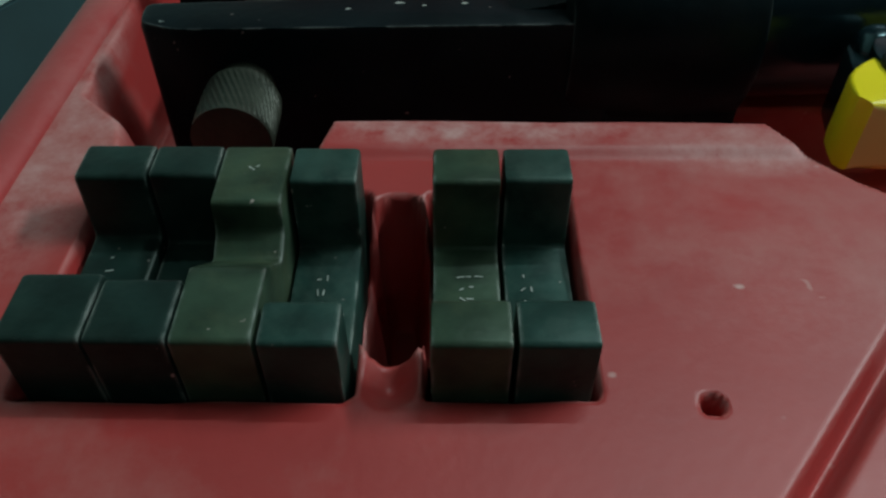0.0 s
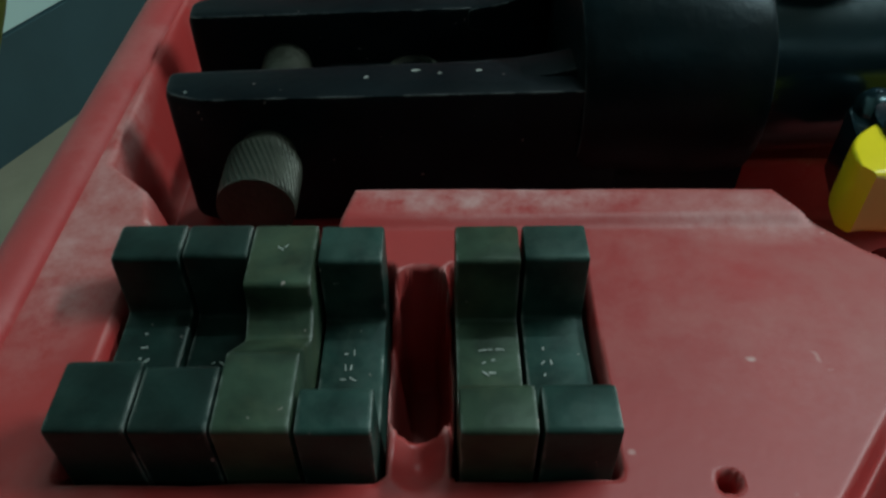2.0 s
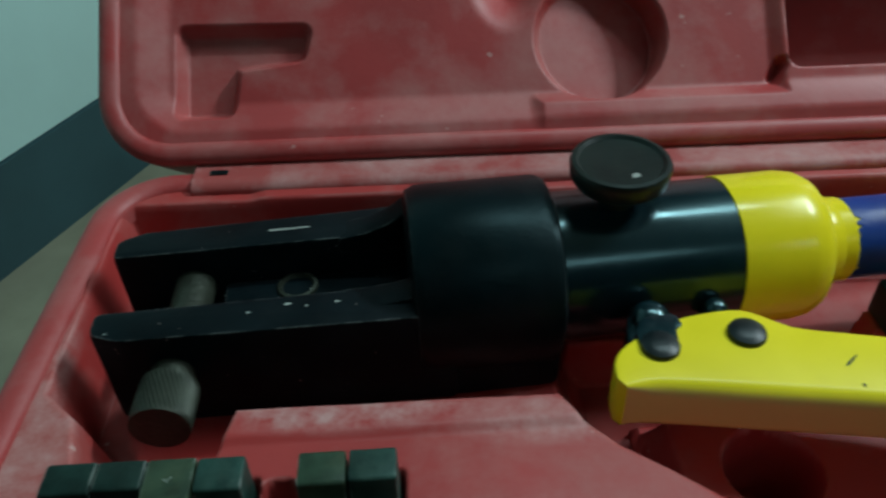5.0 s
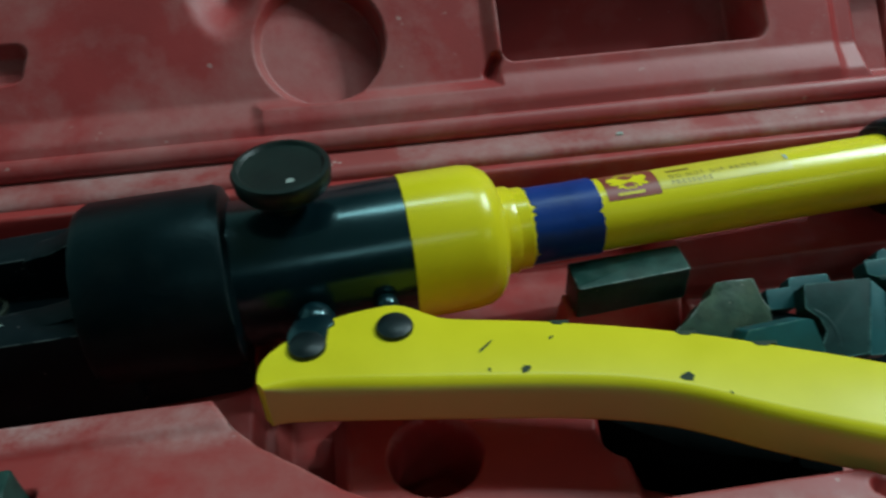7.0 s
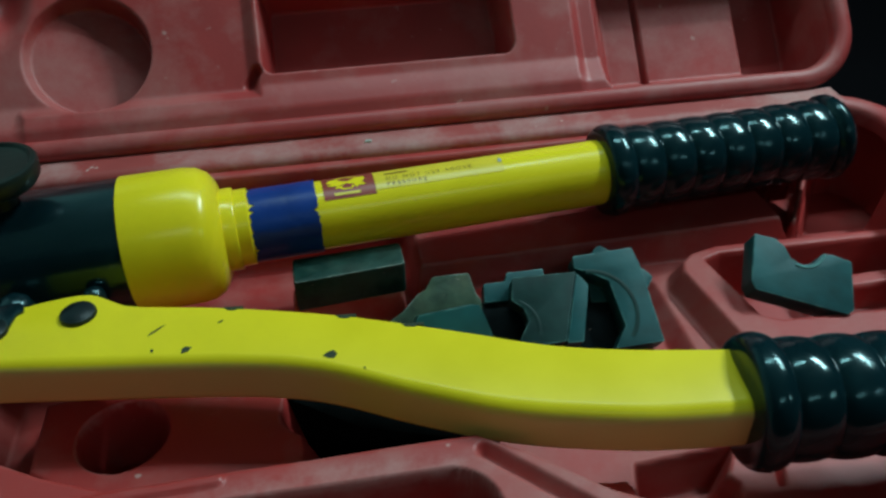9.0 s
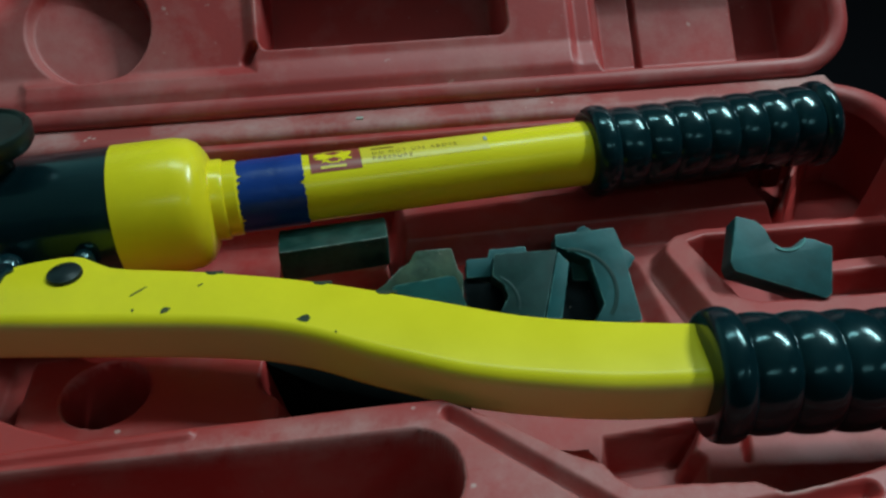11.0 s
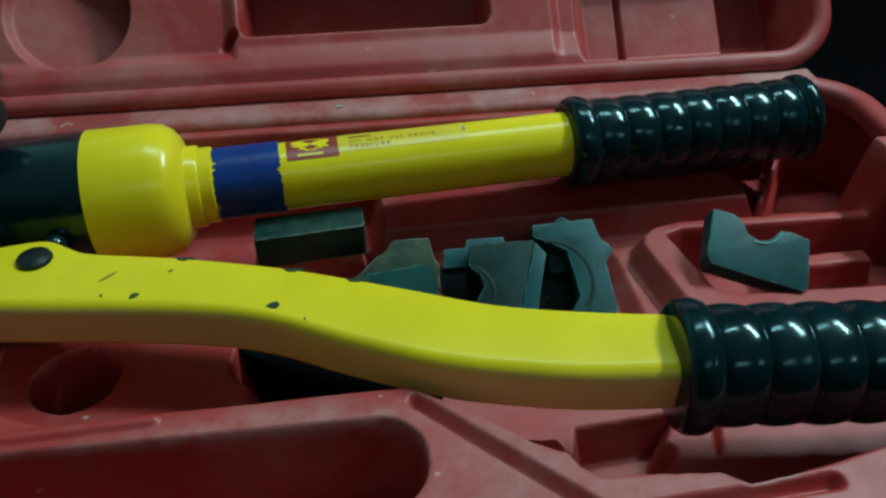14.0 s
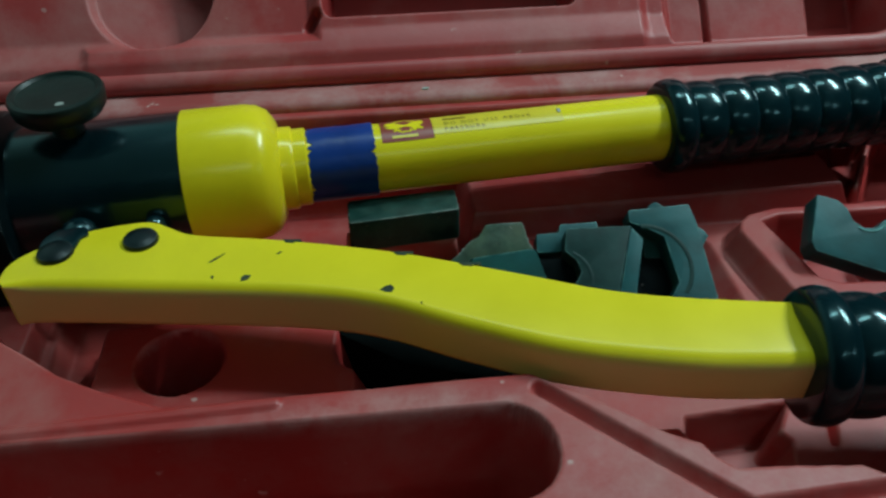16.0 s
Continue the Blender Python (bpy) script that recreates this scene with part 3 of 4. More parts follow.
# ---- hydraulic crimper ----
AX0, AX1 = Vector((0, 0.1899, 0.0597)), Vector((0.4, 0.2155, 0.0579))
along = (AX1 - AX0).normalized()
side = Vector((0, 0, 1)).cross(along).normalized()
up = along.cross(side)
TOOLM = Matrix.Translation(AX0) @ Matrix((along, side, up)).transposed().to_4x4()
tool = thing("hydraulic_crimper", "black and yellow hydraulic crimping tool lying in the case", "crimping tool", TOOLM)

# fork head: two arms joined behind by the collar
def arm(sgn):
    outer, inner = 0.0265, 0.013
    pts = rounded([(-0.071, sgn * inner), (-0.071, sgn * (outer - 0.004)), (-0.062, sgn * outer), (0.040, sgn * (outer + 0.003)), (0.040, sgn * inner)], 0.003)
    return slab(pts, -0.028, 0.011, 0.003)


part("fork_arm", arm(-1), M_HEAD, tool)
part("fork_arm", arm(1), M_HEAD, tool)
part("fork_base", box(-0.064, 0.04, -0.014, 0.014, -0.028, -0.012, 0.003), M_HEAD, tool)
part("collar", lathe([(0.027, 0.026), (0.028, 0.0305), (0.031, 0.032), (0.071, 0.032), (0.0735, 0.031), (0.075, 0.027)], 72), M_COLLAR, tool)
# block added below the collar to darken the lit gap there
part("gap_fill_block", box(0.028, 0.0745, -0.0275, 0.0275, -0.0300, -0.004, 0.004), M_HEAD, tool, "dark block added below the collar to darken the gap")
part("die_seat", box(-0.036, 0.034, -0.0128, 0.0128, -0.013, -0.004, 0.002), M_HEAD, tool)
# lighter steel stands in for the screw's ring of highlight
part("seat_screw", lathe([(-0.0045, 0.0072), (-0.0030, 0.0068), (-0.0028, 0.0056), (-0.0060, 0.0042), (-0.0062, 0.0)], 36, pose(-0.011, 0.007, 0, 0, -90, 0)), M_KNURL, tool, "screw seat, lighter grey for its ring highlight")
for y0, y1, k in ((-0.0225, -0.0125, 0.30), (0.0125, 0.0225, 1.0)):
    gus = slab(rounded([(0.004, 0.004), (0.004, 0.0105), (0.014, 0.0105 + 0.0015 * k), (0.0225, 0.0105 + 0.0050 * k), (0.0275, 0.0105 + 0.0090 * k), (0.034, 0.0105 + 0.0100 * k), (0.034, 0.004)], 0.002), 0, y1 - y0, 0.0015)
    gus.transform(Matrix.Translation((0, y1, 0)) @ Matrix(((1, 0, 0, 0), (0, 0, -1, 0), (0, 1, 0, 0), (0, 0, 0, 1))))
    part("fork_shoulder", gus, M_HEAD, tool)
part("cylinder_body", lathe([(0.074, 0.0255), (0.1335, 0.0255)], 72), M_PAINT_BLACK, tool, "black gloss painted cylinder")
part("end_cap", lathe([(0.1325, 0.0250), (0.133, 0.0260), (0.155, 0.0260), (0.160, 0.0252), (0.1635, 0.0232), (0.1655, 0.0205), (0.1668, 0.0178), (0.1672, 0.0150)], 72), M_YELLOW, tool, "yellow painted end cap")
part("neck", lathe([(0.166, 0.0160), (0.1712, 0.0160), (0.1718, 0.0156), (0.1720, 0.0149), (0.1765, 0.0149), (0.1770, 0.0145), (0.1772, 0.0138), (0.180, 0.0138)], 56), M_YELLOW, tool, "yellow stepped neck")


def torn_band(a0, a1, r, segs=96):
    """A wrapped band with torn ends."""
    bm = bmesh.new()
    rng = random.Random(7)
    tear = lambda: [0.0004 * rng.uniform(-1, 1) + (rng.choice((-0.0030, 0.0026)) * rng.uniform(0.3, 1) if rng.random() < 0.09 else 0) for _ in range(segs)]
    e0, e1 = tear(), tear()
    rings = []
    for k, (f, rr) in enumerate(((0, r - 0.0005), (0, r), (0.3, r + 0.0001), (0.62, r), (1, r + 0.0002), (1, r - 0.0005))):
        ring = []
        for i in range(segs):
            a = 2 * math.pi * i / segs
            ring.append(bm.verts.new((a0 + e0[i] + (a1 + e1[i] - a0 - e0[i]) * f, rr * math.cos(a), rr * math.sin(a))))
        rings.append(ring)
    for p, q in zip(rings, rings[1:]):
        for i in range(segs):
            bm.faces.new((p[i], p[(i + 1) % segs], q[(i + 1) % segs], q[i]))
    return bm


part("tape_band", torn_band(0.1775, 0.2025, 0.0141), M_BLUE, tool, "blue tape with torn edges round the tube")
part("handle_tube", lathe([(0.175, 0.0135), (0.335, 0.0135)], 56), M_YELLOW, tool, "yellow painted handle tube")


def grip_profile(a0, r, n, pitch):
    p = [(a0 - 0.001, r * 0.7)]
    for j in range(13):
        a = math.pi * j / 12
        p.append((a0 + 0.0048 - 0.0052 * math.cos(a), r * (0.92 + 0.215 * math.sin(a) ** 0.8)))
    a = a0 + 0.0095
    for k in range(n):
        for j in range(9):
            t = j / 9
            p.append((a + pitch * (k + t), r * (0.935 + 0.085 * math.sqrt(max(0, math.sin(math.pi * t))))))
    e = a + pitch * n
    p += [(e, r * 0.93), (e + 0.0012, r * 1.04), (e + 0.0028, r * 1.09), (e + 0.0048, r * 1.09), (e + 0.0066, r * 1.03), (e + 0.008, r * 0.9), (e + 0.0086, r * 0.5)]
    return p


part("grip", lathe(grip_profile(0.3205, 0.0172, 7, 0.0133), 64), M_RUBBER, tool, "black ribbed rubber grip")

# bare scuffs along the fork's edges
def scuff(s0, s1, y, z, w=0.0004):
    return slab([(s0, y - w), (s0 + (s1 - s0) * 0.4, y - w * 1.3), (s1, y - w * 0.5), (s1 - 0.0008, y + w), (s0 + (s1 - s0) * 0.5, y + w * 0.6), (s0 + 0.0005, y + w)], z - 0.0006, z + 0.00015)


for s0, s1, y, z in ((-0.0316, -0.0268, 0.0205, 0.0108), (-0.0195, -0.0050, 0.0205, 0.0109), (-0.0125, -0.0100, -0.0175, 0.0110), (-0.0062, -0.0050, -0.0190, 0.0110), (0.0030, 0.0048, -0.0185, 0.0110), (-0.0660, -0.0600, -0.0225, 0.0108), (-0.0240, -0.0225, -0.0195, 0.0109)):
    part("scuff_glint_fleck", scuff(s0, s1, y, z), M_STAMP, tool, "bright scuff where the black has worn off")
# pale flecks painted as glints round the screw seat
for s0, s1, y in ((-0.0085, -0.0070, 0.0012), (-0.0145, -0.0135, 0.0022), (-0.0105, -0.0098, -0.0010), (-0.0068, -0.0060, 0.0040)):
    part("scuff_glint_fleck", scuff(s0, s1, y, -0.0032, 0.0005), M_STAMP, tool, "pale fleck painted as a glint beside the screw seat")

# release knob
knob_m = pose(0.0955, 0.0005, 0, 0, -90, 0)
part("knob_stem", lathe([(0.020, 0.0055), (0.030, 0.0055), (0.034, 0.009)], 32, knob_m), M_KNOB, tool)
part("release_knob", lathe([(0.0315, 0.0095), (0.0335, 0.0140), (0.0355, 0.0155), (0.0400, 0.0160), (0.0412, 0.0154), (0.0414, 0.0140), (0.0404, 0.0130), (0.0400, 0.0)], 64, knob_m), M_KNOB, tool, "round black release knob")

part("knob_fleck", slab(rounded([(0.0965, -0.0085), (0.0995, -0.0080), (0.0990, -0.0060), (0.0970, -0.0062)], 0.0006), 0.0398, 0.0403), M_STAMP, tool, "pale fleck on the knob")

# cross pin through the fork, knurled at its outer end
def knurled(a0, a1, r, depth, segs=264, rings=48):
    bm = bmesh.new()
    rows = []
    for j in range(rings + 1):
        u = j / rings
        fade = min(1, u * 6, (1 - u) * 6)
        rows.append([bm.verts.new((a0 + (a1 - a0) * u, (r + depth * fade * math.sin(40 * 2 * math.pi * i / segs + 30 * u)) * math.cos(2 * math.pi * i / segs), (r + depth * fade * math.sin(40 * 2 * math.pi * i / segs + 30 * u)) * math.sin(2 * math.pi * i / segs))) for i in range(segs)])
    for p, q in zip(rows, rows[1:]):
        for i in range(segs):
            bm.faces.new((p[i], p[(i + 1) % segs], q[(i + 1) % segs], q[i]))
    bm.faces.new(rows[0])
    bm.faces.new(rows[-1])
    return bm


pin_m = pose(-0.0468, 0, -0.0045, 0, 0, 87.0)
pin = part("locking_pin", lathe([(-0.040, 0.0068), (0.028, 0.0068)], 40, pin_m), M_KNURL, tool, "grey steel locking pin")
kn = knurled(-0.0480, -0.0325, 0.0088, 0.00028)
kn.transform(pin_m)
part("knurled_head", kn, M_KNURL, pin, "knurled grey steel pin head", sharp=60)

# pump handle, in the tool's frame through the inverse of its pose
def world_part(name, bm, material, parent, label="", sharp=35):
    bm.transform(TOOLM.inverted())
    return part(name, bm, material, parent, label, True, sharp)


def spline(pts, n=6):
    out = []
    k = len(pts)
    for i in range(k - 1):
        p0, p1, p2, p3 = (Vector(pts[max(i - 1, 0)]), Vector(pts[i]), Vector(pts[i + 1]), Vector(pts[min(i + 2, k - 1)]))
        for j in range(n):
            t = j / n
            out.append(tuple(0.5 * ((2 * p1) + (p2 - p0) * t + (2 * p0 - 5 * p1 + 4 * p2 - p3) * t * t + (3 * p1 - p0 - 3 * p2 + p3) * t ** 3)))
    return out + [tuple(pts[-1])]


UPPER = [(0.0838, 0.1350), (0.0840, 0.1400), (0.0870, 0.1455), (0.0945, 0.1510), (0.106, 0.1565), (0.121, 0.159), (0.128, 0.158), (0.135, 0.153), (0.142, 0.1495), (0.170, 0.143), (0.206, 0.132), (0.242, 0.117), (0.267, 0.106), (0.292, 0.099), (0.325, 0.0925)]
LOWER = [(0.325, 0.0695), (0.293, 0.073), (0.270, 0.078), (0.248, 0.085), (0.224, 0.0965), (0.199, 0.110), (0.172, 0.118), (0.122, 0.1265), (0.095, 0.1308), (0.0862, 0.1316)]
HT = 0.070


def resample(pts, n):
    pts = [Vector(p) for p in pts]
    d = [0.0]
    for p, q in zip(pts, pts[1:]):
        d.append(d[-1] + (q - p).length)
    return [Vector((float(np.interp(d[-1] * i / (n - 1), d, [p.x for p in pts])), float(np.interp(d[-1] * i / (n - 1), d, [p.y for p in pts])))) for i in range(n)]


def bar_between(back, front, z0, z1, n=90):
    """A bar with rounded edges between a back and a front outline."""
    bs, fs = resample(spline(back), n), resample(spline(front), n)
    bm = bmesh.new()
    rings = []
    for i in range(n):
        k = min(1.0, 0.94 + 0.03 * i)
        f, g = fs[i], bs[i]
        mid_p = (f + g) / 2
        f, g = mid_p + (f - mid_p) * k, mid_p + (g - mid_p) * k
        w = (g - f).length
        ring = []
        for cu, cz, r, a0 in ((0, z1, min(0.0050, w * 0.3), 180), (w, z1, min(0.0012, w * 0.2), 90), (w, z0, min(0.002, w * 0.2), 0), (0, z0, min(0.003, w * 0.3), 270)):
            sx, sz = (1 if cu == 0 else -1), (-1 if cz == z1 else 1)
            for j in range(7):
                a = radians(a0 - 15 * j)
                ring.append((cu + sx * r + r * math.cos(a), cz + sz * r + r * math.sin(a)))
        d = (g - f) / w
        rings.append([bm.verts.new((f.x + d.x * u, f.y + d.y * u, z)) for u, z in ring])
    m = len(rings[0])
    for p, q in zip(rings, rings[1:]):
        for j in range(m):
            bm.faces.new((p[j], p[(j + 1) % m], q[(j + 1) % m], q[j]))
    bm.faces.new(rings[0])
    bm.faces.new(rings[-1])
    return bm


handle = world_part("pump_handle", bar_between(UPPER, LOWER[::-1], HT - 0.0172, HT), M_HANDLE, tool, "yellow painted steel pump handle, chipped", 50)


def dome(x, y, z, r, h):
    return lathe([(-h * 1.5, r * 0.98), (0, r), (h * 0.45, r * 0.93), (h * 0.8, r * 0.7), (h, r * 0.35), (h * 1.03, 0.0001)], 28, pose(x, y, z, 0, -90, 0))


world_part("rivet", dome(0.0985, 0.1455, HT + 0.0005, 0.0057, 0.0019), M_RIVET, handle, "black domed rivet")
world_part("rivet", dome(0.1245, 0.1485, HT + 0.0005, 0.0057, 0.0019), M_RIVET, handle, "black domed rivet")
world_part("pivot_link", slab(rounded([(0.0935, 0.1415), (0.1015, 0.1405), (0.1040, 0.1450), (0.1050, 0.1520), (0.1072, 0.1530), (0.1060, 0.1580), (0.0955, 0.1570), (0.0925, 0.1510)], 0.003), 0.0640, HT + 0.0009, 0.0006), M_PAINT_BLACK, tool, "black steel link over the handle's pivot")
world_part("pivot_lug", slab(rounded([(0.090, 0.146), (0.107, 0.150), (0.107, 0.166), (0.094, 0.165)], 0.003), 0.046, 0.0645, 0.002), M_PAINT_BLACK, tool)
world_part("pump_plunger", dome(0.1005, 0.162, 0.0645, 0.0060, 0.005), M_PAINT_BLACK, tool)
world_part("valve_screw", dome(0.1235, 0.1685, 0.060, 0.0040, 0.004), M_PAINT_BLACK, tool)
GRIP_M = pose(0.3170, 0.0811, 0.0605, 0, 0, -6.5)
world_part("handle_grip", lathe(grip_profile(0.0, 0.0178, 7, 0.0133), 64, GRIP_M), M_RUBBER, handle, "black ribbed rubber grip")

# ---- crimping dies ----
def die_profile(near, far, floor, top, length, slope=0.0):
    """Half die seen from its side: two arms and the notch between them."""
    return [(0, 0), (length, 0), (length, top), (far, top), (far - slope, floor), (near + slope * 1.4, floor), (near, top), (0, top)]


def standing_die(x0, x1, y0, prof, material, label, group, z0=0.034):
    bm = slab(rounded(prof, 0.0011, 3), 0, x1 - x0 - 0.0003, 0.0009)
    bm.transform(pose(x0 + 0.00015, y0, z0) @ Matrix(((0, 0, 1, 0), (1, 0, 0, 0), (0, 1, 0, 0), (0, 0, 0, 1))))
    ob = bm_object("crimping_die", bm, material)
    return tagged(ob, label, "die", group)


T = 0.0375
standing_die(-0.0655, -0.0525, 0.0710, die_profile(0.0135, 0.0365, 0.0235, T, 0.046, 0.0008), M_DIE_DARK, "darker steel die with a notched top, stamped numbers", "dies standing in the case")
standing_die(-0.0525, -0.0400, 0.0708, die_profile(0.0125, 0.0372, 0.0215, T, 0.046, 0.0006), M_DIE_DARK, "darker steel die with a deep notch", "dies standing in the case")
standing_die(-0.0400, -0.0275, 0.0706, [(0, 0), (0.046, 0), (0.046, T), (0.0300, T), (0.0292, T - 0.006), (0.0245, T - 0.0085), (0.0150, T), (0, T)], M_DIE_OLIVE, "olive-grey steel die with a shallow notch", "dies standing in the case")
standing_die(-0.0272, -0.0150, 0.0702, die_profile(0.0085, 0.0360, 0.0220, T, 0.046, 0.0008), M_DIE, "dark steel die with stamped number in its notch", "dies standing in the case")
standing_die(-0.0020, 0.0104, 0.0700, die_profile(0.0090, 0.0360, 0.0220, T, 0.046, 0.0008), M_DIE_OLIVE, "olive-tinged steel die with a notched top", "dies standing in the case")
standing_die(0.0108, 0.0232, 0.0700, die_profile(0.0090, 0.0365, 0.0220, T, 0.046, 0.0008), M_DIE, "green-black steel die with stamped number", "dies standing in the case")


# stamped marks on the notch floors of the dies, unreadable: plain strokes
def stamp(x, y, z, n, seed):
    rng = random.Random(seed)
    bm = bmesh.new()
    for k in range(n):
        for j in range(rng.choice((1, 2, 2, 3))):
            cx, cy = x + (j - 0.8) * 0.0014 + rng.uniform(-0.0003, 0.0003), y + (k - (n - 1) / 2) * 0.0030 + rng.uniform(-0.0004, 0.0004)
            half, wide, a = rng.uniform(0.0003, 0.0008), rng.uniform(0.00010, 0.00018), rng.choice((0, 0, 1.57, 0.6, -0.5)) + rng.uniform(-0.2, 0.2)
            p = [bm.verts.new((cx + u * half * math.cos(a) - v * wide * math.sin(a), cy + u * half * math.sin(a) + v * wide * math.cos(a), z)) for u, v in ((-1, -1), (1, -0.8), (1.1, 1), (-0.9, 1))]
            bm.faces.new(p)
    return bm


for ob, (x, y, z, n, seed) in zip([o for o in scene.objects if o.name.startswith("crimping_die")], ((-0.0590, 0.098, 0.0577, 3, 1), (-0.046, 0.094, 0.0557, 2, 2), (-0.033, 0.110, 0.0717, 1, 3), (-0.0213, 0.094, 0.0562, 3, 4), (0.0045, 0.095, 0.0562, 3, 5), (0.0155, 0.095, 0.0562, 3, 6))):
    part("stamped_mark", stamp(x, y, z, n, seed), M_STAMP, ob, "bright stamped strokes", False)


# ---- loose dies in the well ----
def plate(points, origin, tilt, thick, material, label, sink_by=0.0, group="loose dies in the well"):
    """A die lying on its back, given by its face outline in millimetres on a tilted plane."""
    m = pose(*origin, tilt, 0, 0)
    bm = slab(rounded([(u / 1000, v / 1000) for u, v in points], 0.0008, 3), -thick - sink_by, -sink_by, 0.0005)
    bm.transform(m)
    ob = bm_object("loose_die", bm, material)
    return tagged(ob, label, "die", group), m


def arc_groove(cu, cv, r, a0, a1, m, parent, width=0.0009, h=0.00015, material=None, label="dark turned line"):
    bm = bmesh.new()
    n = 28
    rows = []
    for i in range(n + 1):
        a = radians(a0 + (a1 - a0) * i / n)
        rows.append([bm.verts.new((cu / 1000 + (r / 1000 + k) * math.cos(a), cv / 1000 + (r / 1000 + k) * math.sin(a), z)) for k, z in ((-width, 0.00002), (-width * 0.6, h), (width * 0.6, h), (width, 0.00002))])
    for p, q in zip(rows, rows[1:]):
        for k in range(3):
            bm.faces.new((p[k], p[k + 1], q[k + 1], q[k]))
    bm.transform(m)
    return part("turned_line", bm, material or M_DIE_DEEP, parent, label)


OD, OC, OR = (0.314, 0.179, 0.0434), (0.285, 0.176, 0.043), (0.368, 0.164, 0.0505)
d1, md = plate([(-15, -2), (9.5, -1.5), (11, -9), (12.5, -41), (-7, -41), (-1, -33), (-3, -14), (-10, -9.5), (-15.5, -7)], OD, 30, 0.009, M_DIE_TEAL, "teal-grey steel half die with a hexagonal notch, on edge")
arc_groove(-12, -26, 17, -42, 88, md, d1)
plate([(-6, -4), (-2.6, 3.4), (0.4, 4.8), (3.6, 2.0), (9, -2), (17.5, -9.5), (19.0, -12.0), (14.5, -17.5), (11, -21), (-9, -19), (-8, -10)], OD, 30, 0.008, M_DIE_TEAL, "teal-grey steel die half hidden behind another", 0.0095)
d2, mc = plate([(-12, -5), (13.4, -6), (3.5, -33), (-16, -33), (-9, -23), (-10, -18), (-14, -14)], OC, 30, 0.008, M_DIE_DEEP, "green-black steel half die leaning in the well")
arc_groove(-17, -25, 11.5, -20, 60, mc, d2, 0.0008)
# lit side face of the green-black die, set in as a lighter plate
plate([(13.6, -6.5), (17.3, -11.9), (10.2, -34), (3.9, -33.5)], OC, 30, 0.007, M_DIE_TEAL, "narrow lighter plate standing for a die's lit side", 0.0006)
plate([(-22, -3), (-13, -3.2), (-12, 0.3), (3, 0), (3, -6), (-13, -11.2), (-22.9, -10.8)], OC, 30, 0.008, M_DIE_TEAL, "teal-grey notched die behind the others", 0.0085)
plate([(-26, -9), (-20.5, -0.8), (-2.0, 0.5), (0.3, 0), (3.0, -9.5), (4.2, -21), (-27, -21)], (0.2520, 0.1367, 0.0612), 48, 0.010, M_DIE_TEAL, "flat teal-grey steel die under the pump handle")
plate([(-24.5, -16.0), (-18.6, -12.7), (-12.0, -6.6), (-8.5, -5.0), (-5.3, -0.4), (0.1, -0.3), (9.2, -0.6), (9.9, -4.9), (10.6, -9.7), (12.2, -12.4), (11.0, -22.0), (-1.2, -24.3), (-25.5, -20.9)], (0.2480, 0.1790, 0.0405), 30, 0.012, M_DIE_OLIVE, "olive-tinged steel half die with rounded notch")
# dark plates added behind the notches in place of their deep shade
plate([(-16, -8), (-2, -12), (0, -40), (-21, -40)], OD, 30, 0.006, M_HEAD, "dark plate added as the shade inside a notch", 0.0105)
plate([(-24, -10), (-9, -14), (-7, -33), (-24, -33)], OC, 30, 0.006, M_HEAD, "dark plate added as the shade inside a notch", 0.0105)
d3, mr = plate([(0, 2), (7.5, -1), (10.3, -4.7), (11.1, -9.9), (14.6, -13.2), (19.3, -13.4), (23.8, -10.3), (27.7, -10.8), (34.8, -14.9), (28.6, -33.8), (25.7, -35.2), (-6.6, -20.3), (-7.3, -16.6)], OR, 30, 0.010, M_DIE_TEAL, "teal-grey steel half die lying in its moulded pocket", group="")
# paler strip laid along the notch's rim as its highlight
arc_groove(17.4, -6.1, 8.6, 232, 330, mr, d3, 0.0006, 0.0004, M_RIM_LIGHT, "bright strip painted as the notch's rim highlight")
# black dies under the handle; the large one is widened to cover lit plastic
for pts, z1, lab in (([(0.180, 0.150), (0.185, 0.132), (0.208, 0.115), (0.236, 0.105), (0.246, 0.120), (0.222, 0.144)], 0.0350, "black steel die under the pump handle, widened to stand for shade"), ([(0.238, 0.104), (0.250, 0.099), (0.253, 0.107), (0.2415, 0.112)], 0.034, "small black steel die on edge under the pump handle")):
    dk = slab(rounded(pts, 0.002), 0.0062, z1, 0.0015)
    tagged(bm_object("loose_die", dk, M_MATT), lab, "die", "loose dies in the well")
blk = slab(rounded([(-0.0425, -0.0118), (0, -0.0092), (0, 0.0045), (-0.0425, 0.0030)], 0.0016), -0.0145, 0, 0.0012)
blk.transform(pose(0.2325, 0.1880, 0.0490, 0, 0, 1))
tagged(bm_object("steel_block", blk, M_DIE), "dark green-black rectangular steel block under the handle tube", "steel block")

# ---- label on the handle tube ----
def tube_patch(s0, s1, f0, f1, r, n=14):
    bm = bmesh.new()
    rows = []
    for i in range(n + 1):
        a = radians(f0 + (f1 - f0) * i / n)
        rows.append((bm.verts.new((s0, -r * math.cos(a), r * math.sin(a))), bm.verts.new((s1, -r * math.cos(a), r * math.sin(a)))))
    for p, q in zip(rows, rows[1:]):
        bm.faces.new((p[0], p[1], q[1], q[0]))
    return bm


RT = 0.0135
label_red = part("red_label", tube_patch(0.2055, 0.2255, 57, 118, RT + 0.00012), M_LABEL_RED, tool, "worn red maker's label, print rubbed off")
worn = bmesh.new()
ring = []
rng = random.Random(3)
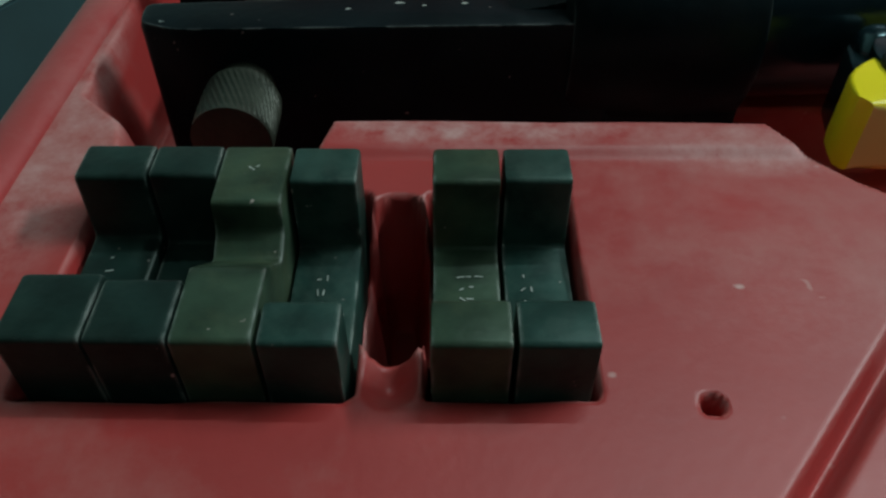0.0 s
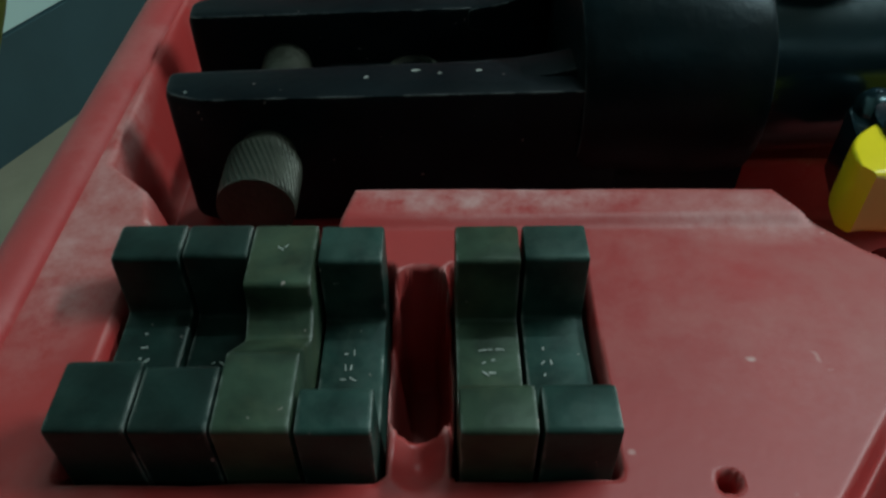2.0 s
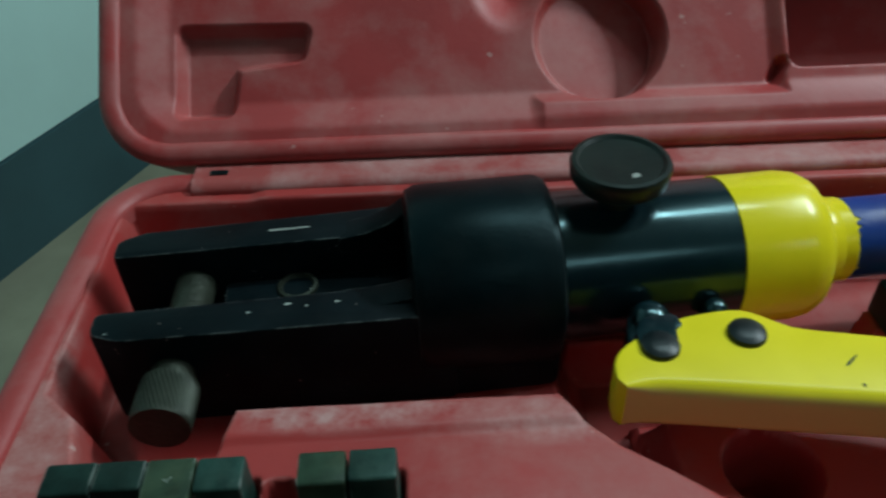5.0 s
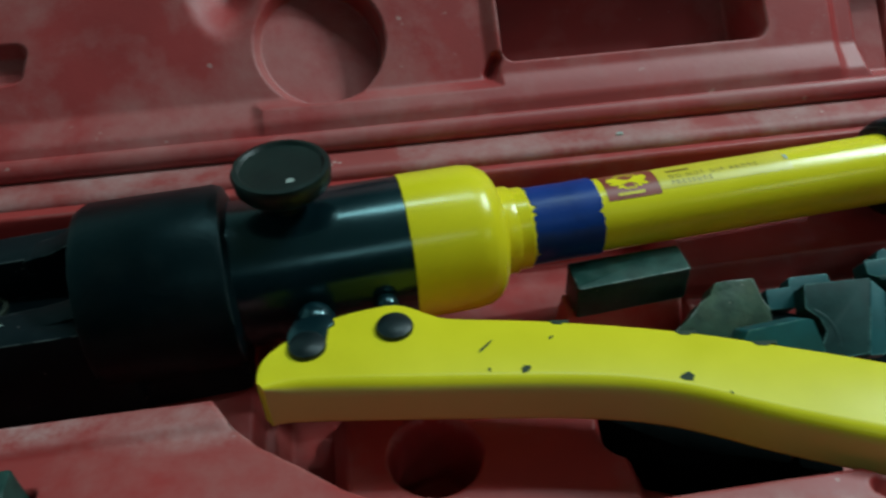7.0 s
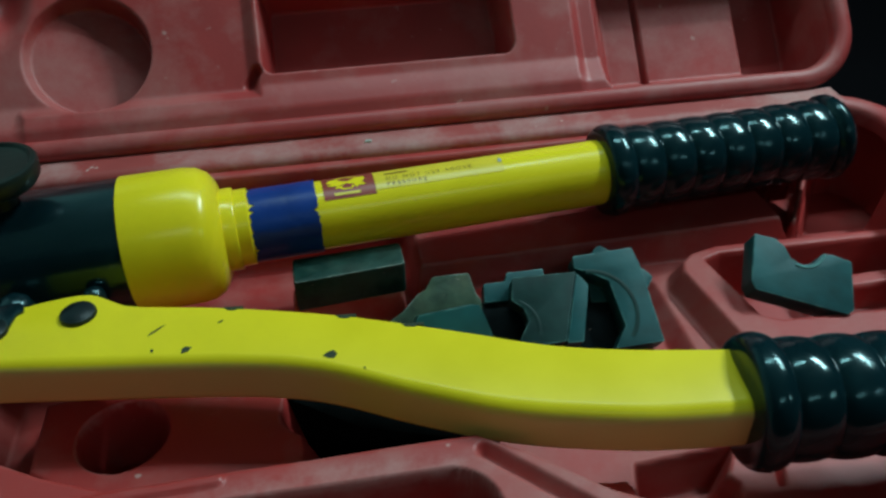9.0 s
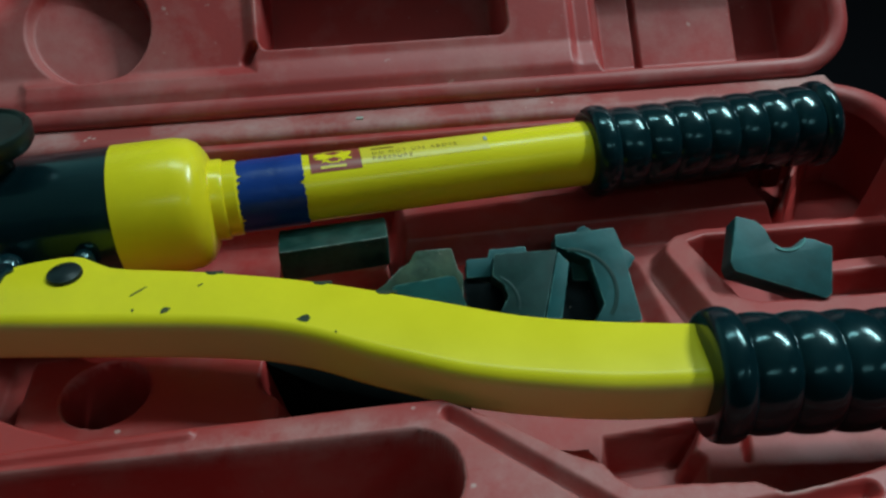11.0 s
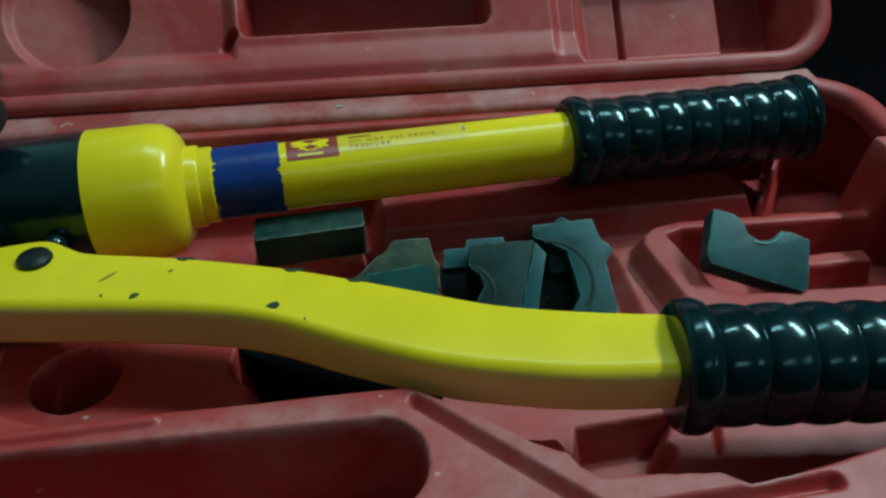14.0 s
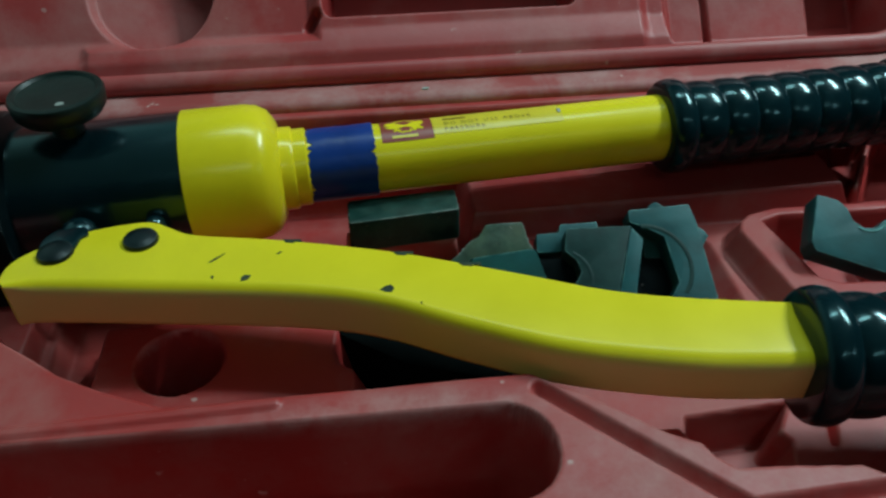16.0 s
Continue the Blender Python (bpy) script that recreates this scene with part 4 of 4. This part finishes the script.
for i in range(40):
    a = 2 * math.pi * i / 40
    k = 1 + 0.22 * rng.uniform(-1, 1)
    sx, f = 0.2152 + 0.0074 * k * math.cos(a), radians(92 + 17 * k * math.sin(a))
    ring.append(worn.verts.new((sx, -(RT + 0.0002) * math.cos(f), (RT + 0.0002) * math.sin(f))))
c = worn.verts.new((0.2150, -(RT + 0.0002) * math.cos(radians(90)), (RT + 0.0002) * math.sin(radians(90))))
for i in range(40):
    worn.faces.new((c, ring[i], ring[(i + 1) % 40]))
part("worn_patch", worn, M_YELLOW, label_red, "patch where the print is worn through")
part("print_bar", tube_patch(0.2095, 0.2195, 63, 68, RT + 0.00018, 4), M_LABEL_YEL, label_red)
label_yel = part("yellow_label", tube_patch(0.2257, 0.277, 63, 116, RT + 0.0001), M_LABEL_YEL, tool, "yellow warning label with faded print")


def printed(text, s, f, size):
    cu = bpy.data.curves.new("printed_text", "FONT")
    cu.body, cu.size, cu.space_character = text, size, 1.5
    tmp = new("printed_text", cu)
    bpy.context.view_layer.update()
    me = bpy.data.meshes.new_from_object(tmp)
    bpy.data.objects.remove(tmp)
    for v in me.vertices:
        a = radians(f) + v.co.y / RT
        v.co = (s + v.co.x, -(RT + 0.0002) * math.cos(a), (RT + 0.0002) * math.sin(a))
    me.materials.append(M_INK)
    ob = new("printed_text", me)
    ob.parent = label_yel
    return ob


printed("DO NOT USE ABOVE", 0.2300, 80, 0.0026)
printed("PRESSURE", 0.2300, 68, 0.0026)
part("print_bar", tube_patch(0.230, 0.239, 94, 99, RT + 0.0002, 3), M_INK, label_yel)
part("label_tear", tube_patch(0.2755, 0.2768, 82, 92, RT + 0.0004, 3), M_STAMP, label_yel, "bright torn corner of the label")

# ---- chips in the handle's paint ----
def chip(cx, cy, r, n, seed, sx=1.0, sy=1.0, turn=0.0):
    rng = random.Random(seed)
    pts = []
    for i in range(n):
        a, k = 2 * math.pi * i / n, rng.uniform(0.65, 1.1)
        u, v = 0.8 * r * k * sx * math.cos(a), 0.8 * r * k * sy * math.sin(a)
        pts.append((cx + u * math.cos(turn) - v * math.sin(turn), cy + u * math.sin(turn) + v * math.cos(turn)))
    world_part("paint_chip", slab(pts, HT - 0.0008, HT + 0.00012), M_CHIP, handle, "bare dark chip in the yellow paint")


for k, (cx, cy, r, n, sx, sy, tn) in enumerate(((0.1495, 0.136, 0.0044, 9, 1, 0.10, 0.7), (0.1492, 0.1272, 0.0011, 6, 0.6, 1, 0), (0.1592, 0.1258, 0.0022, 5, 1, 1, 0.3), (0.169, 0.136, 0.0015, 6, 1, 0.3, 0.6), (0.202, 0.1148, 0.0024, 6, 1.1, 1, 0), (0.2115, 0.1075, 0.0007, 5, 0.6, 1, 0))):
    chip(cx, cy, r, n, 20 + k, sx, sy, tn)
for k, (cx, cy, r) in enumerate(((0.173, 0.1416, 0.0030), (0.208, 0.1306, 0.0032), (0.228, 0.1226, 0.0035))):
    world_part("paint_chip", slab([(cx - r, cy + 0.0012), (cx - r * 0.7, cy - 0.0004), (cx + r * 0.1, cy - 0.0011), (cx + r * 0.5, cy - 0.0004), (cx + r * 0.9, cy - 0.0010), (cx + r, cy + 0.0004)], HT - 0.004, HT + 0.0001), M_CHIP, handle, "bare dark chip along the handle's edge")

# ---- things round the case ----
def tube_along(pts, r, segs=12, n=8):
    path = [Vector(p) for p in spline(pts, n)]
    bm = bmesh.new()
    rings = []
    for i, p in enumerate(path):
        d = (path[min(i + 1, len(path) - 1)] - path[max(i - 1, 0)]).normalized()
        u = d.cross(Vector((0.3, 1, 0.1))).normalized()
        v = d.cross(u)
        rings.append([bm.verts.new(p + r * (u * math.cos(2 * math.pi * k / segs) + v * math.sin(2 * math.pi * k / segs))) for k in range(segs)])
    for p, q in zip(rings, rings[1:]):
        for k in range(segs):
            bm.faces.new((p[k], p[(k + 1) % segs], q[(k + 1) % segs], q[k]))
    bm.faces.new(rings[0])
    bm.faces.new(rings[-1])
    return bm


tagged(bm_object("power_cable", tube_along([(-0.20, 0.46, 1.85), (-0.197, 0.43, 0.9), (-0.19, 0.385, 0.25), (-0.1815, 0.345, 0.115), (-0.179, 0.322, 0.05), (-0.186, 0.294, 0.010), (-0.200, 0.262, -0.025), (-0.225, 0.22, -0.10), (-0.26, 0.18, FLOOR_Z + 0.005)], 0.0036), M_CABLE), "yellow-green cable hanging beside the stool", "cable")
scrap = slab(rounded([(-0.028, -0.012), (0.0, -0.024), (0.030, -0.006), (0.018, 0.022), (-0.014, 0.018)], 0.008), 0, 0.012, 0.003)
scrap.transform(pose(-0.33, 0.40, FLOOR_Z, 0, 0, 20))
tagged(bm_object("plastic_scrap", scrap, M_SCRAP), "small blue plastic scrap lying on the floor", "scrap")
for x, y, z in ((0.2270, 0.2480, 0.0634), (0.2278, 0.2590, 0.0685)):
    fl = slab([(x - 0.0016, y - 0.0006), (x + 0.0014, y - 0.0009), (x + 0.0017, y + 0.0008), (x - 0.0008, y + 0.0010)], z - 0.001, z + 0.0004)
    fl.transform(CASE.inverted())
    part("paint_fleck", fl, M_STAMP, case, "pale fleck of paint")
